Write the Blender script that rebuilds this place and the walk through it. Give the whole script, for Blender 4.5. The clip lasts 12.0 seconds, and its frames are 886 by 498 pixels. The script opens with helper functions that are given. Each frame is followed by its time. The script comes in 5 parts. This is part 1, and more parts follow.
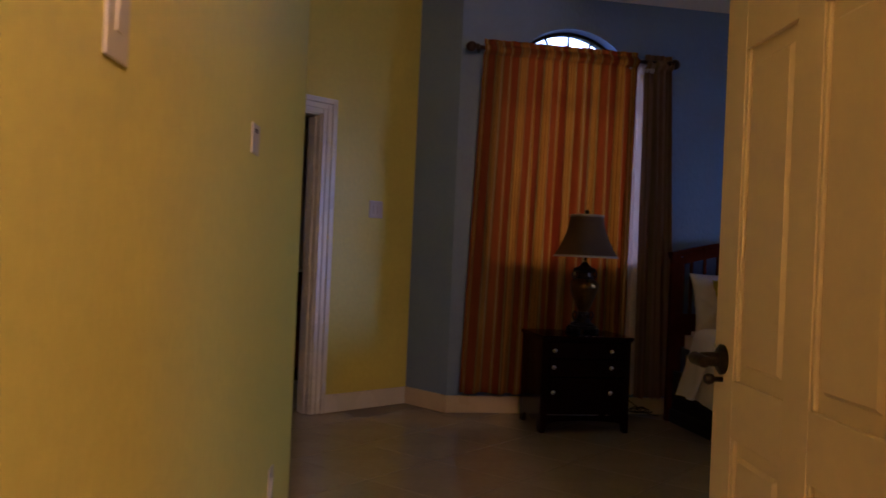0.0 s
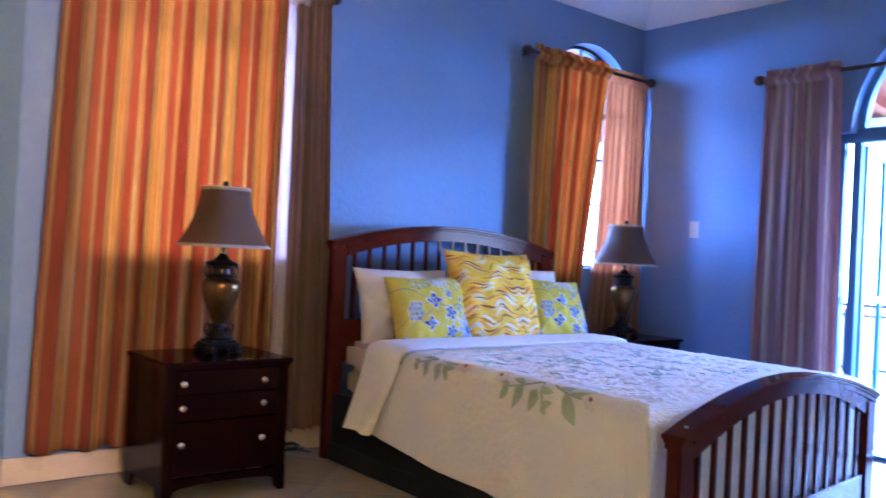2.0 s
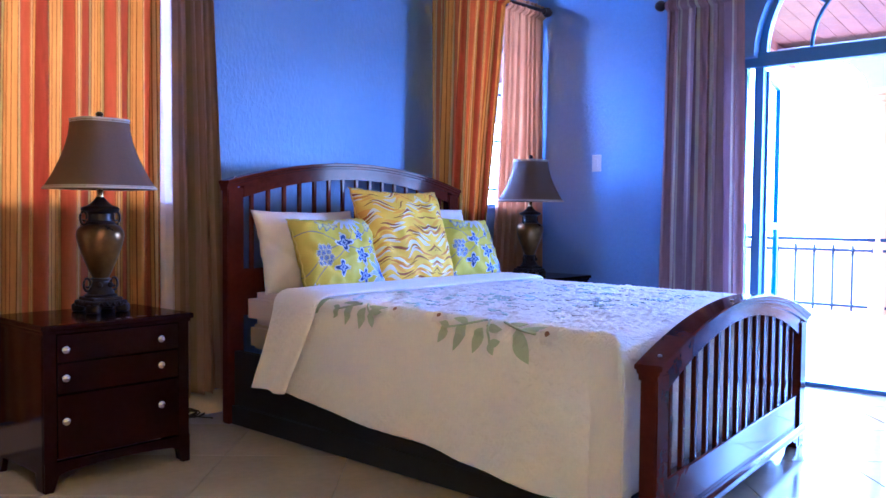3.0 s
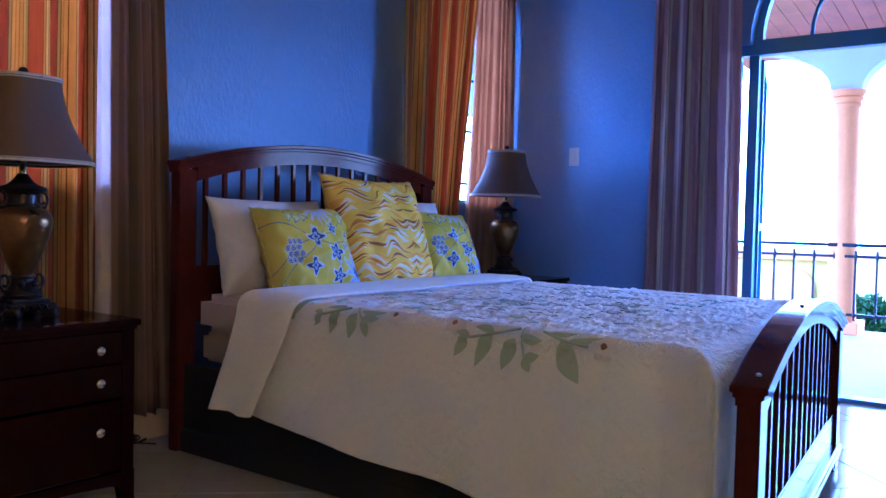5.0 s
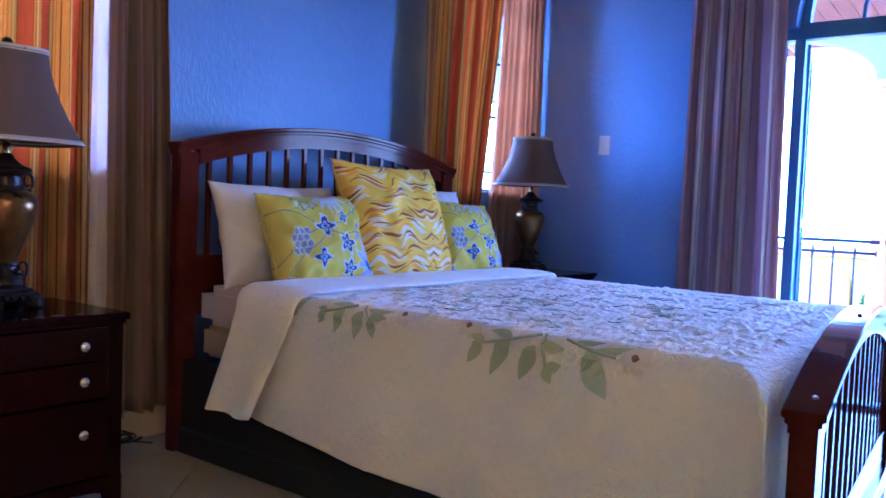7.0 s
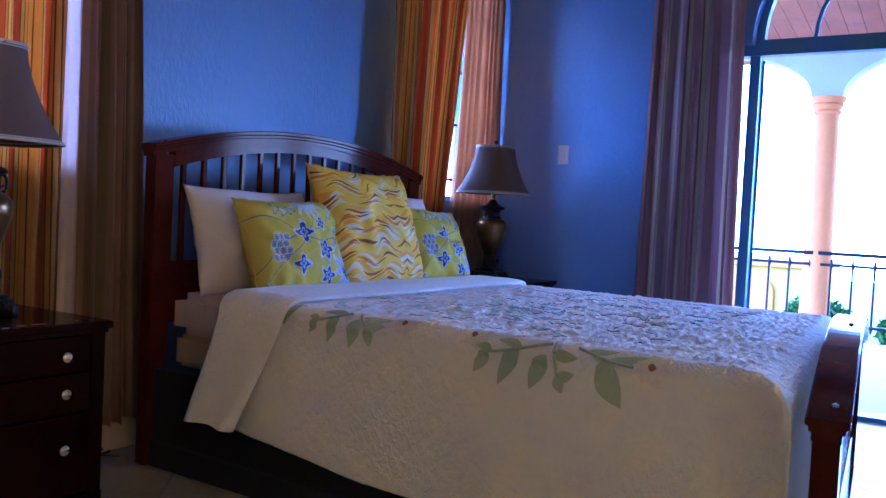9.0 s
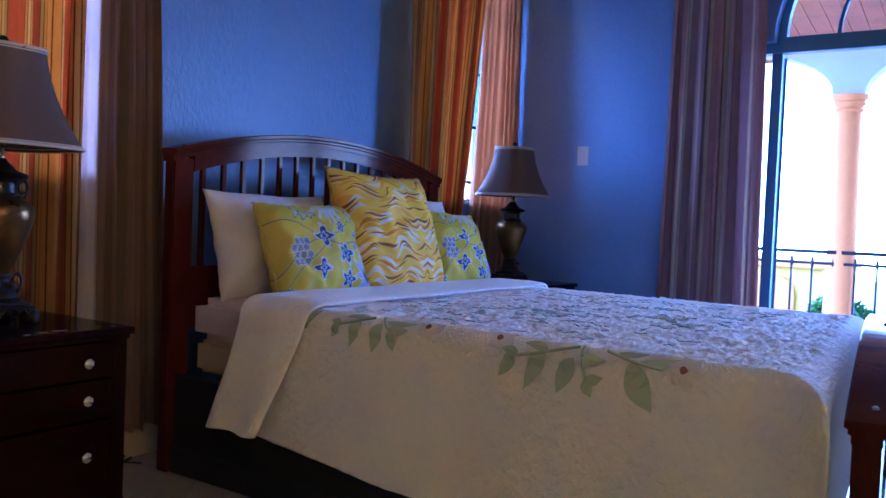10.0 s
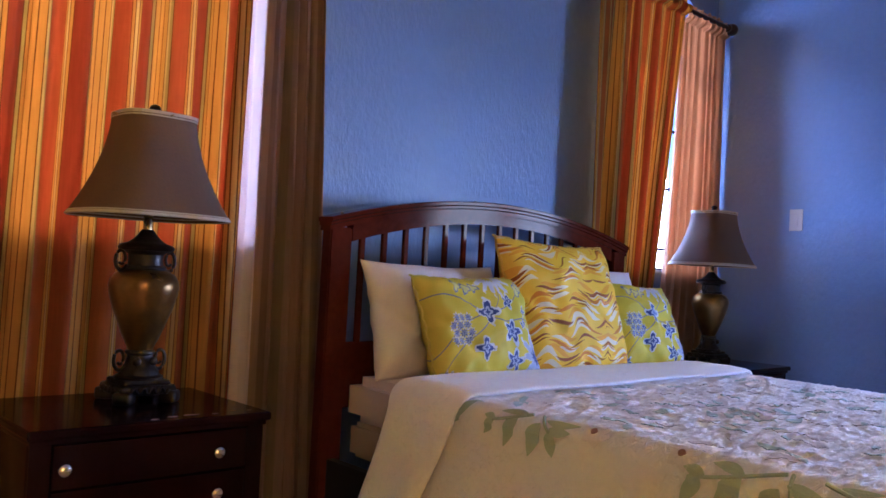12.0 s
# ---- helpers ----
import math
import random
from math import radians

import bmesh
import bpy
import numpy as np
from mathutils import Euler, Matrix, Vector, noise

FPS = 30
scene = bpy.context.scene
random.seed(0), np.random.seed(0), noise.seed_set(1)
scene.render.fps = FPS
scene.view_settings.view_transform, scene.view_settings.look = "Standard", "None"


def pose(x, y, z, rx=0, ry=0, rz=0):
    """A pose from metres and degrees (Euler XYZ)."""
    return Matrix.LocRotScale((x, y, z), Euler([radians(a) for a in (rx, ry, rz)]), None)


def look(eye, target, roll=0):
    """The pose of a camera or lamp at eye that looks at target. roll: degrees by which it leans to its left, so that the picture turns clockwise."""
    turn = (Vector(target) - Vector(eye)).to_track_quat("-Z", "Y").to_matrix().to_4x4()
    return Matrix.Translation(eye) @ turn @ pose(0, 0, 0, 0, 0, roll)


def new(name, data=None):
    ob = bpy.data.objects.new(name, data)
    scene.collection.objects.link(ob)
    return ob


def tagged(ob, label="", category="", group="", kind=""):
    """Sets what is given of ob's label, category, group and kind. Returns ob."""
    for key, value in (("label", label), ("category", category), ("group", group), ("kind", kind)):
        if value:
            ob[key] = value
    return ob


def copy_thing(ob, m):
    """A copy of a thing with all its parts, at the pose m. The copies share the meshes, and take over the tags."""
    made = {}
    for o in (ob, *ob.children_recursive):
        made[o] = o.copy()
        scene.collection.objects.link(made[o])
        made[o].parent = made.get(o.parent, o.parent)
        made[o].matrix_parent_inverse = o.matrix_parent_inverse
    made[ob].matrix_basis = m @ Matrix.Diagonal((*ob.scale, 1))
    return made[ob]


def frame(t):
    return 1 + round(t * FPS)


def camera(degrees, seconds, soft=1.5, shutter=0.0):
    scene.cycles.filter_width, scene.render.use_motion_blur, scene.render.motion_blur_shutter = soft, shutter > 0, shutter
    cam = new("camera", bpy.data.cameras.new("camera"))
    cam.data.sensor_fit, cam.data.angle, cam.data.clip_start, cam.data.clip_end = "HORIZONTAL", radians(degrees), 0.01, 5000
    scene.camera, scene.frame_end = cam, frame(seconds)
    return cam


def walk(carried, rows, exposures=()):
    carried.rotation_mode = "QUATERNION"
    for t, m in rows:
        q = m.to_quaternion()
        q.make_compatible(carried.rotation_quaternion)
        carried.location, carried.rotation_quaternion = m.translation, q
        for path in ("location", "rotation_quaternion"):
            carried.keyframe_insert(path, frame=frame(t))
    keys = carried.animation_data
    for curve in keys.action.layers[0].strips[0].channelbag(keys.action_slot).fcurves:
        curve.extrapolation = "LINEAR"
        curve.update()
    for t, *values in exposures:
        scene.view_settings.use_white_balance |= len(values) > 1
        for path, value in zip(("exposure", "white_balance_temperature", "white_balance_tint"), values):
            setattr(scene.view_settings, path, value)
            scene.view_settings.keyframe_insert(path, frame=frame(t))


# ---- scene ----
cam = camera(55.6, 12.0, shutter=0.4)
PATH = [
    (0, (0.052, -0.144, 1.065), (0.429, 1.82, 1.072), 2.5),
    (0.5, (0.07, 0.253, 1.102), (0.618, 2.176, 1.095), 2.0),
    (1, (0.108, 0.697, 1.116), (0.781, 2.58, 1.061), 1.6),
    (1.5, (0.268, 1.090, 1.113), (1.173, 2.873, 1.090), 3.8),
    (2, (0.29, 1.371, 1.091), (1.564, 2.913, 1.101), 2.8),
    (2.5, (0.334, 1.559, 1.024), (1.732, 2.989, 0.986), 3.4),
    (2.8, (0.347, 1.711, 1.0), (1.82, 3.06, 0.902), 1.9),
    (3, (0.367, 1.789, 0.984), (1.87, 3.105, 0.901), 0.5),
    (5, (0.587, 2.364, 0.925), (2.212, 3.528, 0.855), 1.3),
    (5.5, (0.719, 2.391, 0.943), (2.27, 3.652, 0.883), 1.8),
    (6, (0.82, 2.405, 0.939), (2.304, 3.743, 0.86), 1.9),
    (6.5, (0.835, 2.412, 0.935), (2.338, 3.73, 0.867), 1.8),
    (7, (0.798, 2.477, 0.934), (2.385, 3.69, 0.834), 2.3),
    (7.5, (0.753, 2.581, 0.93), (2.404, 3.704, 0.817), 3.6),
    (9.5, (0.697, 2.678, 0.926), (2.387, 3.746, 0.858), 2.8),
    (10, (0.716, 2.698, 0.921), (2.384, 3.798, 0.852), 2.4),
    (10.5, (0.741, 2.694, 0.925), (2.374, 3.847, 0.845), 1.9),
    (11, (0.79, 2.719, 0.927), (2.387, 3.92, 0.846), 1.3),
    (11.5, (0.896, 2.768, 0.944), (2.371, 4.118, 0.893), 1.0),
    (11.8, (1.006, 2.811, 0.967), (2.365, 4.277, 1.003), 2.9),
    (12, (1.031, 2.821, 0.973), (2.39, 4.287, 1.025), 3.1),
]
# ---------- exposure follows the clip's camera ----------
EXPOSURES = [(t, stops + 1.92, kelvin, 34) for t, stops, kelvin in (
    (0.0, -2.0, 4700), (0.3, -1.4, 4600), (0.7, -0.5, 4350), (1.2, 0.05, 4250), (1.6, 0.4, 4100), (2.2, 1.05, 3850), (3.2, 1.1, 3720), (4.2, 0.35, 3700), (4.8, 0.02, 3660),
    (6.3, 0.15, 3660), (7.0, 0.5, 3700), (7.6, 0.65, 3760), (9.3, -0.12, 3780), (10.5, 0.03, 3880), (11.3, 0.28, 4180), (12.0, 0.45, 4580))]
walk(cam, [(t, look(eye, target, roll)) for t, eye, target, roll in PATH], EXPOSURES)

# ---------- world, sun, lamps ----------
world = bpy.data.worlds.new("world")
scene.world = world
world.use_nodes = True
wn = world.node_tree.nodes
wl = world.node_tree.links
sky = wn.new("ShaderNodeTexSky")
sky.sky_type = "NISHITA"
sky.sun_disc = False
SUN_EL, SUN_AZ = 35.0, 70.0          # azimuth from +y towards +x
sky.sun_elevation = radians(SUN_EL)
sky.sun_rotation = radians(SUN_AZ)
wl.new(sky.outputs[0], wn["Background"].inputs[0])
wn["Background"].inputs[1].default_value = 0.15
sun = new("sun", bpy.data.lights.new("sun", "SUN"))
sun.data.energy = 4.0
sun.data.angle = radians(0.6)
sun.data.color = (1.0, 0.95, 0.86)
sd = Vector((math.sin(radians(SUN_AZ)) * math.cos(radians(SUN_EL)), math.cos(radians(SUN_AZ)) * math.cos(radians(SUN_EL)), math.sin(radians(SUN_EL))))
sun.matrix_world = look(sd * 30, (0, 0, 0))
hall_bulb = new("hall_bulb", bpy.data.lights.new("hall_bulb", "POINT"))
hall_bulb.data.energy = 125
hall_bulb.data.color = (1.0, 0.60, 0.34)
hall_bulb.data.shadow_soft_size = 0.09
hall_bulb.location = (0.42, -1.7, 2.42)


# ---------- materials ----------
def nodes_of(name):
    m = bpy.data.materials.new(name)
    m.use_nodes = True
    return m, m.node_tree.nodes, m.node_tree.links, m.node_tree.nodes["Principled BSDF"]


def mat(name, col, rough=0.5, metal=0.0, var=0.12, scale=3.0, fine=60.0, bump=0.1, rvar=0.1, coat=0.0, translucent=0.0, col2=None, wear=0.0):
    """Paint, wood, cloth: two scales of noise in the colour, one in the gloss, a fine relief."""
    m, n, l, b = nodes_of(name)
    tc = n.new("ShaderNodeTexCoord")
    big, small = n.new("ShaderNodeTexNoise"), n.new("ShaderNodeTexNoise")
    big.inputs["Scale"].default_value, big.inputs["Detail"].default_value = scale, 4
    small.inputs["Scale"].default_value, small.inputs["Detail"].default_value = fine, 3
    l.new(tc.outputs["Object"], big.inputs["Vector"])
    l.new(tc.outputs["Object"], small.inputs["Vector"])
    r = n.new("ShaderNodeValToRGB")
    c2 = col2 or tuple(c * (1 - var) for c in col)
    c1 = tuple(min(1, c * (1 + var * 0.6)) for c in col)
    r.color_ramp.elements[0].color, r.color_ramp.elements[1].color = (*c2, 1), (*c1, 1)
    r.color_ramp.elements[0].position, r.color_ramp.elements[1].position = 0.3, 0.72
    mix = n.new("ShaderNodeMath")
    mix.operation = "MULTIPLY_ADD"
    mix.inputs[1].default_value = 0.35
    l.new(small.outputs["Fac"], mix.inputs[0])
    sc = n.new("ShaderNodeMath")
    sc.operation = "MULTIPLY"
    sc.inputs[1].default_value = 0.65
    l.new(big.outputs["Fac"], sc.inputs[0])
    l.new(sc.outputs[0], mix.inputs[2])
    l.new(mix.outputs[0], r.inputs[0])
    l.new(r.outputs[0], b.inputs["Base Color"])
    rr = n.new("ShaderNodeMapRange")
    rr.inputs["To Min"].default_value, rr.inputs["To Max"].default_value = max(0.03, rough - rvar), min(1, rough + rvar)
    l.new(big.outputs["Fac"], rr.inputs["Value"])
    l.new(rr.outputs[0], b.inputs["Roughness"])
    b.inputs["Metallic"].default_value = metal
    b.inputs["Coat Weight"].default_value = coat
    if bump:
        bp = n.new("ShaderNodeBump")
        bp.inputs["Strength"].default_value, bp.inputs["Distance"].default_value = bump, 0.004
        l.new(small.outputs["Fac"], bp.inputs["Height"])
        l.new(bp.outputs[0], b.inputs["Normal"])
    if translucent:
        see_through(m, n, l, b, r.outputs[0], translucent)
    return m


def see_through(m, n, l, b, colour, amount):
    tr, mx = n.new("ShaderNodeBsdfTranslucent"), n.new("ShaderNodeMixShader")
    mx.inputs[0].default_value = amount
    l.new(colour, tr.inputs["Color"])
    l.new(b.outputs[0], mx.inputs[1])
    l.new(tr.outputs[0], mx.inputs[2])
    l.new(mx.outputs[0], n["Material Output"].inputs["Surface"])


def stripes(name, period, bands, amount, weave=900.0):
    """Woven stripes along the cloth's width (the U of its UV, in metres). bands: (start in 0..1, colour)."""
    m, n, l, b = nodes_of(name)
    uv = n.new("ShaderNodeUVMap")
    sep = n.new("ShaderNodeSeparateXYZ")
    l.new(uv.outputs[0], sep.inputs[0])
    fr, dv = n.new("ShaderNodeMath"), n.new("ShaderNodeMath")
    dv.operation, fr.operation = "DIVIDE", "FRACT"
    dv.inputs[1].default_value = period
    l.new(sep.outputs["X"], dv.inputs[0])
    l.new(dv.outputs[0], fr.inputs[0])
    r = n.new("ShaderNodeValToRGB")
    r.color_ramp.interpolation = "CONSTANT"
    e = r.color_ramp.elements
    e[0].position, e[0].color = bands[0][0], (*bands[0][1], 1)
    e[1].position, e[1].color = bands[1][0], (*bands[1][1], 1)
    for p, c in bands[2:]:
        k = e.new(p)
        k.color = (*c, 1)
    l.new(fr.outputs[0], r.inputs[0])
    ns = n.new("ShaderNodeTexNoise")
    ns.inputs["Scale"].default_value, ns.inputs["Detail"].default_value = 14, 5
    tc = n.new("ShaderNodeTexCoord")
    mp = n.new("ShaderNodeMapping")
    mp.inputs["Scale"].default_value = (8, 8, 0.6)
    l.new(tc.outputs["Object"], mp.inputs[0])
    l.new(mp.outputs[0], ns.inputs["Vector"])
    mr = n.new("ShaderNodeMapRange")
    mr.inputs["To Min"].default_value, mr.inputs["To Max"].default_value = 0.78, 1.15
    l.new(ns.outputs["Fac"], mr.inputs["Value"])
    mul = n.new("ShaderNodeMix")
    mul.data_type, mul.blend_type = "RGBA", "MULTIPLY"
    mul.inputs[0].default_value = 1.0
    l.new(r.outputs[0], mul.inputs[6])
    l.new(mr.outputs[0], mul.inputs[7])
    l.new(mul.outputs[2], b.inputs["Base Color"])
    b.inputs["Roughness"].default_value = 0.7
    b.inputs["Specular IOR Level"].default_value = 0.1
    wv = n.new("ShaderNodeTexNoise")
    wv.inputs["Scale"].default_value = weave
    bp = n.new("ShaderNodeBump")
    bp.inputs["Strength"].default_value, bp.inputs["Distance"].default_value = 0.15, 0.002
    l.new(tc.outputs["Object"], wv.inputs["Vector"])
    l.new(wv.outputs["Fac"], bp.inputs["Height"])
    l.new(bp.outputs[0], b.inputs["Normal"])
    see_through(m, n, l, b, mul.outputs[2], amount)
    return m


def glass(name, tint=(1, 1, 1)):
    m, n, l, b = nodes_of(name)
    b.inputs["Base Color"].default_value = (*tint, 1)
    b.inputs["Roughness"].default_value = 0.02
    b.inputs["Transmission Weight"].default_value = 1
    b.inputs["IOR"].default_value = 1.1
    return m


def plaster(name, col, rough, relief=0.75):
    """Painted, lightly combed plaster: vertical brush relief and faint patches."""
    m = mat(name, col, rough, var=0.10, scale=1.3, fine=35, bump=0.0, rvar=0.1)
    n, l = m.node_tree.nodes, m.node_tree.links
    tc, mp = n.new("ShaderNodeTexCoord"), n.new("ShaderNodeMapping")
    mp.inputs["Scale"].default_value = (62, 62, 32)
    a = n.new("ShaderNodeTexNoise")
    a.inputs["Scale"].default_value, a.inputs["Detail"].default_value = 1.0, 5
    l.new(tc.outputs["Object"], mp.inputs[0])
    l.new(mp.outputs[0], a.inputs["Vector"])
    bp = n.new("ShaderNodeBump")
    bp.inputs["Strength"].default_value, bp.inputs["Distance"].default_value = relief, 0.006
    l.new(a.outputs["Fac"], bp.inputs["Height"])
    l.new(bp.outputs[0], n["Principled BSDF"].inputs["Normal"])
    return m


M_BLUE = plaster("blue_wall_paint", (0.19, 0.27, 0.49), 0.36, 0.6)
M_BLUE.node_tree.nodes["Principled BSDF"].inputs["Specular IOR Level"].default_value = 0.36
M_YELLOW = plaster("yellow_wall_paint", (0.66, 0.585, 0.09), 0.40, 0.28)
M_WHITE = mat("white_gloss_paint", (0.72, 0.68, 0.64), 0.28, var=0.06, fine=25, bump=0.05)
M_BASE = mat("cream_tile_skirting", (0.62, 0.50, 0.34), 0.3, var=0.12, bump=0.03)
M_CEIL = mat("white_ceiling_paint", (0.74, 0.70, 0.66), 0.7, var=0.06, bump=0.15)
M_TILE = mat("cream_floor_tile", (0.41, 0.34, 0.24), 0.13, var=0.14, scale=4, fine=30, bump=0.02, rvar=0.06)
M_GROUT = mat("tile_grout", (0.30, 0.25, 0.19), 0.8)
M_DOOR = mat("cream_door_paint", (0.66, 0.55, 0.40), 0.35, var=0.05, fine=40, bump=0.06)
M_CHERRY = mat("dark_cherry_wood", (0.012, 0.0026, 0.002), 0.13, var=0.45, scale=6, fine=45, bump=0.03, rvar=0.03, coat=0.0)
M_CHERRY_L = mat("cherry_bed_wood", (0.080, 0.014, 0.006), 0.11, var=0.4, scale=6, fine=45, bump=0.01, rvar=0.02, coat=0.0)
M_CHERRY_L.node_tree.nodes["Principled BSDF"].inputs["Specular IOR Level"].default_value = 0.09
M_CHERRY_L.node_tree.nodes["Principled BSDF"].inputs["Specular Tint"].default_value = (1.0, 0.72, 0.36, 1)
M_CHERRY.node_tree.nodes["Principled BSDF"].inputs["Specular IOR Level"].default_value = 0.09
M_NICKEL = mat("brushed_nickel", (0.68, 0.64, 0.60), 0.25, 1.0, var=0.1, bump=0.02)
M_BLACK = mat("black_iron", (0.015, 0.013, 0.014), 0.42, 0.4, var=0.3, bump=0.1)
M_BRONZE = mat("dark_bronze", (0.030, 0.021, 0.015), 0.38, 0.7, var=0.5, scale=30, fine=90, bump=0.3)
M_GOLDURN = mat("tarnished_gold", (0.26, 0.135, 0.025), 0.30, 0.75, var=0.3, scale=3.5, fine=30, bump=0.04, col2=(0.075, 0.038, 0.010))
M_BRASS = mat("brass_stem", (0.42, 0.30, 0.12), 0.3, 1.0)
M_SHADE = mat("brown_silk_shade", (0.155, 0.09, 0.05), 0.75, var=0.12, fine=140, bump=0.12, translucent=0.25)
M_TRIM = mat("pale_braid_trim", (0.50, 0.43, 0.33), 0.8, fine=200, bump=0.4)
M_MIRROR = mat("mirror_glass", (0.85, 0.87, 0.88), 0.03, 1.0, var=0.02, bump=0.0, rvar=0.01)
M_RODWOOD = mat("dark_rod_wood", (0.035, 0.014, 0.011), 0.3, var=0.3)
M_SWITCH = mat("white_plastic_plate", (0.52, 0.47, 0.43), 0.35, var=0.03, bump=0.0)
M_LINEN = mat("white_pillow_cotton", (0.78, 0.70, 0.66), 0.85, var=0.06, scale=5, fine=120, bump=0.15)
M_SHEET = mat("pale_pink_sheet", (0.70, 0.56, 0.55), 0.85, var=0.05, fine=120, bump=0.1)
M_MATTRESS = mat("beige_mattress_ticking", (0.55, 0.42, 0.28), 0.85, fine=120, bump=0.2)
M_LEAF = mat("grey_green_applique", (0.48, 0.55, 0.42), 0.85, var=0.15, fine=160, bump=0.2)
M_PINKLEAF = mat("pale_pink_applique", (0.84, 0.77, 0.78), 0.85, var=0.15, fine=160, bump=0.2)
M_PALELEAF = mat("pale_blue_green_applique", (0.62, 0.74, 0.74), 0.85, var=0.15, fine=160, bump=0.2)
M_DOT = mat("brown_applique", (0.26, 0.13, 0.10), 0.85)
M_DARKFAB = mat("black_bed_skirt", (0.012, 0.010, 0.010), 0.8, bump=0.1)
# blue glare round the balcony doorway is put into the frame's colour
M_FRAME = mat("aluminium_with_blue_glare", (0.11, 0.21, 0.38), 0.35, 0.2, var=0.1)
M_GLASS = glass("window_glass")
M_STUCCO = mat("peach_stucco", (0.84, 0.33, 0.08), 0.85, var=0.10, scale=3, fine=40, bump=0.4)
M_PALE = mat("pale_stucco", (0.62, 0.60, 0.60), 0.85, var=0.08, bump=0.3)
M_PLANK = mat("orange_ceiling_planks", (0.50, 0.17, 0.07), 0.55, var=0.3, scale=5, fine=50, bump=0.15)
M_OUTYELLOW = mat("yellow_house_stucco", (0.80, 0.62, 0.10), 0.85, var=0.1, bump=0.3)
M_OUTORANGE = mat("orange_house_stucco", (0.80, 0.36, 0.08), 0.85, var=0.1, bump=0.3)
M_GREEN = mat("leaf_green", (0.07, 0.16, 0.015), 0.6, var=0.4, scale=8)
M_BARK = mat("bark", (0.12, 0.08, 0.05), 0.9, var=0.4, bump=0.5)
M_GROUND = mat("dry_lawn_ground", (0.20, 0.19, 0.09), 0.95, var=0.3, scale=0.4, bump=0.4)
M_BULB = bpy.data.materials.new("warm_lamp_glass")
M_BULB.use_nodes = True
M_BULB.node_tree.nodes["Principled BSDF"].inputs["Emission Color"].default_value = (1, 0.7, 0.4, 1)
M_BULB.node_tree.nodes["Principled BSDF"].inputs["Emission Strength"].default_value = 4

# emission added to the distant backdrop so that it lights the room
M_GLOW_BACKDROP = bpy.data.materials.new("glowing_backdrop")
M_GLOW_BACKDROP.use_nodes = True
M_GLOW_BACKDROP.node_tree.nodes["Principled BSDF"].inputs["Base Color"].default_value = (0.6, 0.7, 0.8, 1)
M_GLOW_BACKDROP.node_tree.nodes["Principled BSDF"].inputs["Emission Color"].default_value = (0.72, 0.86, 1.0, 1)
M_GLOW_BACKDROP.node_tree.nodes["Principled BSDF"].inputs["Emission Strength"].default_value = 4.5

TERRA, TERRA2, GOLD, DK, OLIVE, PALEGOLD = (0.44, 0.130, 0.022), (0.37, 0.095, 0.020), (0.58, 0.29, 0.035), (0.17, 0.065, 0.018), (0.42, 0.28, 0.065), (0.62, 0.39, 0.11)
M_STRIPE = stripes("orange_striped_curtain", 0.20, [
    (0.0, TERRA), (0.22, DK), (0.23, GOLD), (0.26, DK), (0.272, PALEGOLD), (0.315, DK), (0.327, GOLD), (0.36, DK), (0.37, TERRA2),
    (0.60, DK), (0.61, OLIVE), (0.66, DK), (0.675, GOLD), (0.74, DK), (0.752, GOLD), (0.82, DK), (0.832, GOLD), (0.90, DK), (0.912, PALEGOLD), (0.945, OLIVE), (0.985, DK)], 0.56)
M_TAUPE = stripes("taupe_curtain", 0.24, [
    (0.0, (0.47, 0.285, 0.185)), (0.30, (0.35, 0.215, 0.13)), (0.33, (0.49, 0.32, 0.21)), (0.42, (0.35, 0.215, 0.13)), (0.45, (0.48, 0.30, 0.20)),
    (0.72, (0.39, 0.27, 0.155)), (0.80, (0.48, 0.31, 0.21))], 0.62)
M_MAUVE = stripes("mauve_striped_curtain", 0.27, [
    (0.0, (0.50, 0.30, 0.28)), (0.20, (0.72, 0.62, 0.50)), (0.24, (0.44, 0.31, 0.34)), (0.31, (0.74, 0.64, 0.52)), (0.345, (0.50, 0.34, 0.35)),
    (0.60, (0.68, 0.54, 0.46)), (0.64, (0.42, 0.27, 0.30)), (0.82, (0.74, 0.64, 0.50)), (0.87, (0.52, 0.32, 0.30))], 0.55)
# the taupe cloth again, with the window's glow mixed in as peach
M_TAUPE_GLOW = mat("backlit_taupe_curtain", (0.60, 0.35, 0.19), 0.7, var=0.12, scale=6, fine=200, bump=0.1, translucent=0.6)
# pale copy of the taupe cloth, daylight put into its colour
M_TAUPE_LIT = mat("lit_taupe_cloth", (0.82, 0.69, 0.63), 0.8, var=0.05, fine=200, bump=0.1, translucent=0.5)

# ---------- helpers ----------
ORIGIN = {}


def thing(name, loc, label, category, group="", kind=""):
    ob = new(name)
    ob.empty_display_size = 0.1
    ob.location = loc
    ORIGIN[ob.name] = Vector(loc)
    return tagged(ob, label, category, group, kind)


def mesh_of(name, bm, material, smooth=None):
    me = bpy.data.meshes.new(name)
    bmesh.ops.recalc_face_normals(bm, faces=bm.faces)
    if smooth is not None:
        for f in bm.faces:
            f.smooth = True
        for e in bm.edges:
            if len(e.link_faces) == 2 and e.calc_face_angle(0) > radians(smooth):
                e.smooth = False
    bm.to_mesh(me)
    bm.free()
    me.materials.append(material)
    return me


def part(name, bm, material, parent, label="", smooth=None):
    """One mesh, given in world metres, as a part of parent."""
    o = ORIGIN[parent.name]
    bmesh.ops.translate(bm, verts=bm.verts, vec=-o)
    ob = new(name, mesh_of(name, bm, material, smooth))
    ob.parent = parent
    ORIGIN[ob.name] = o
    if label:
        ob["label"] = label
    return ob


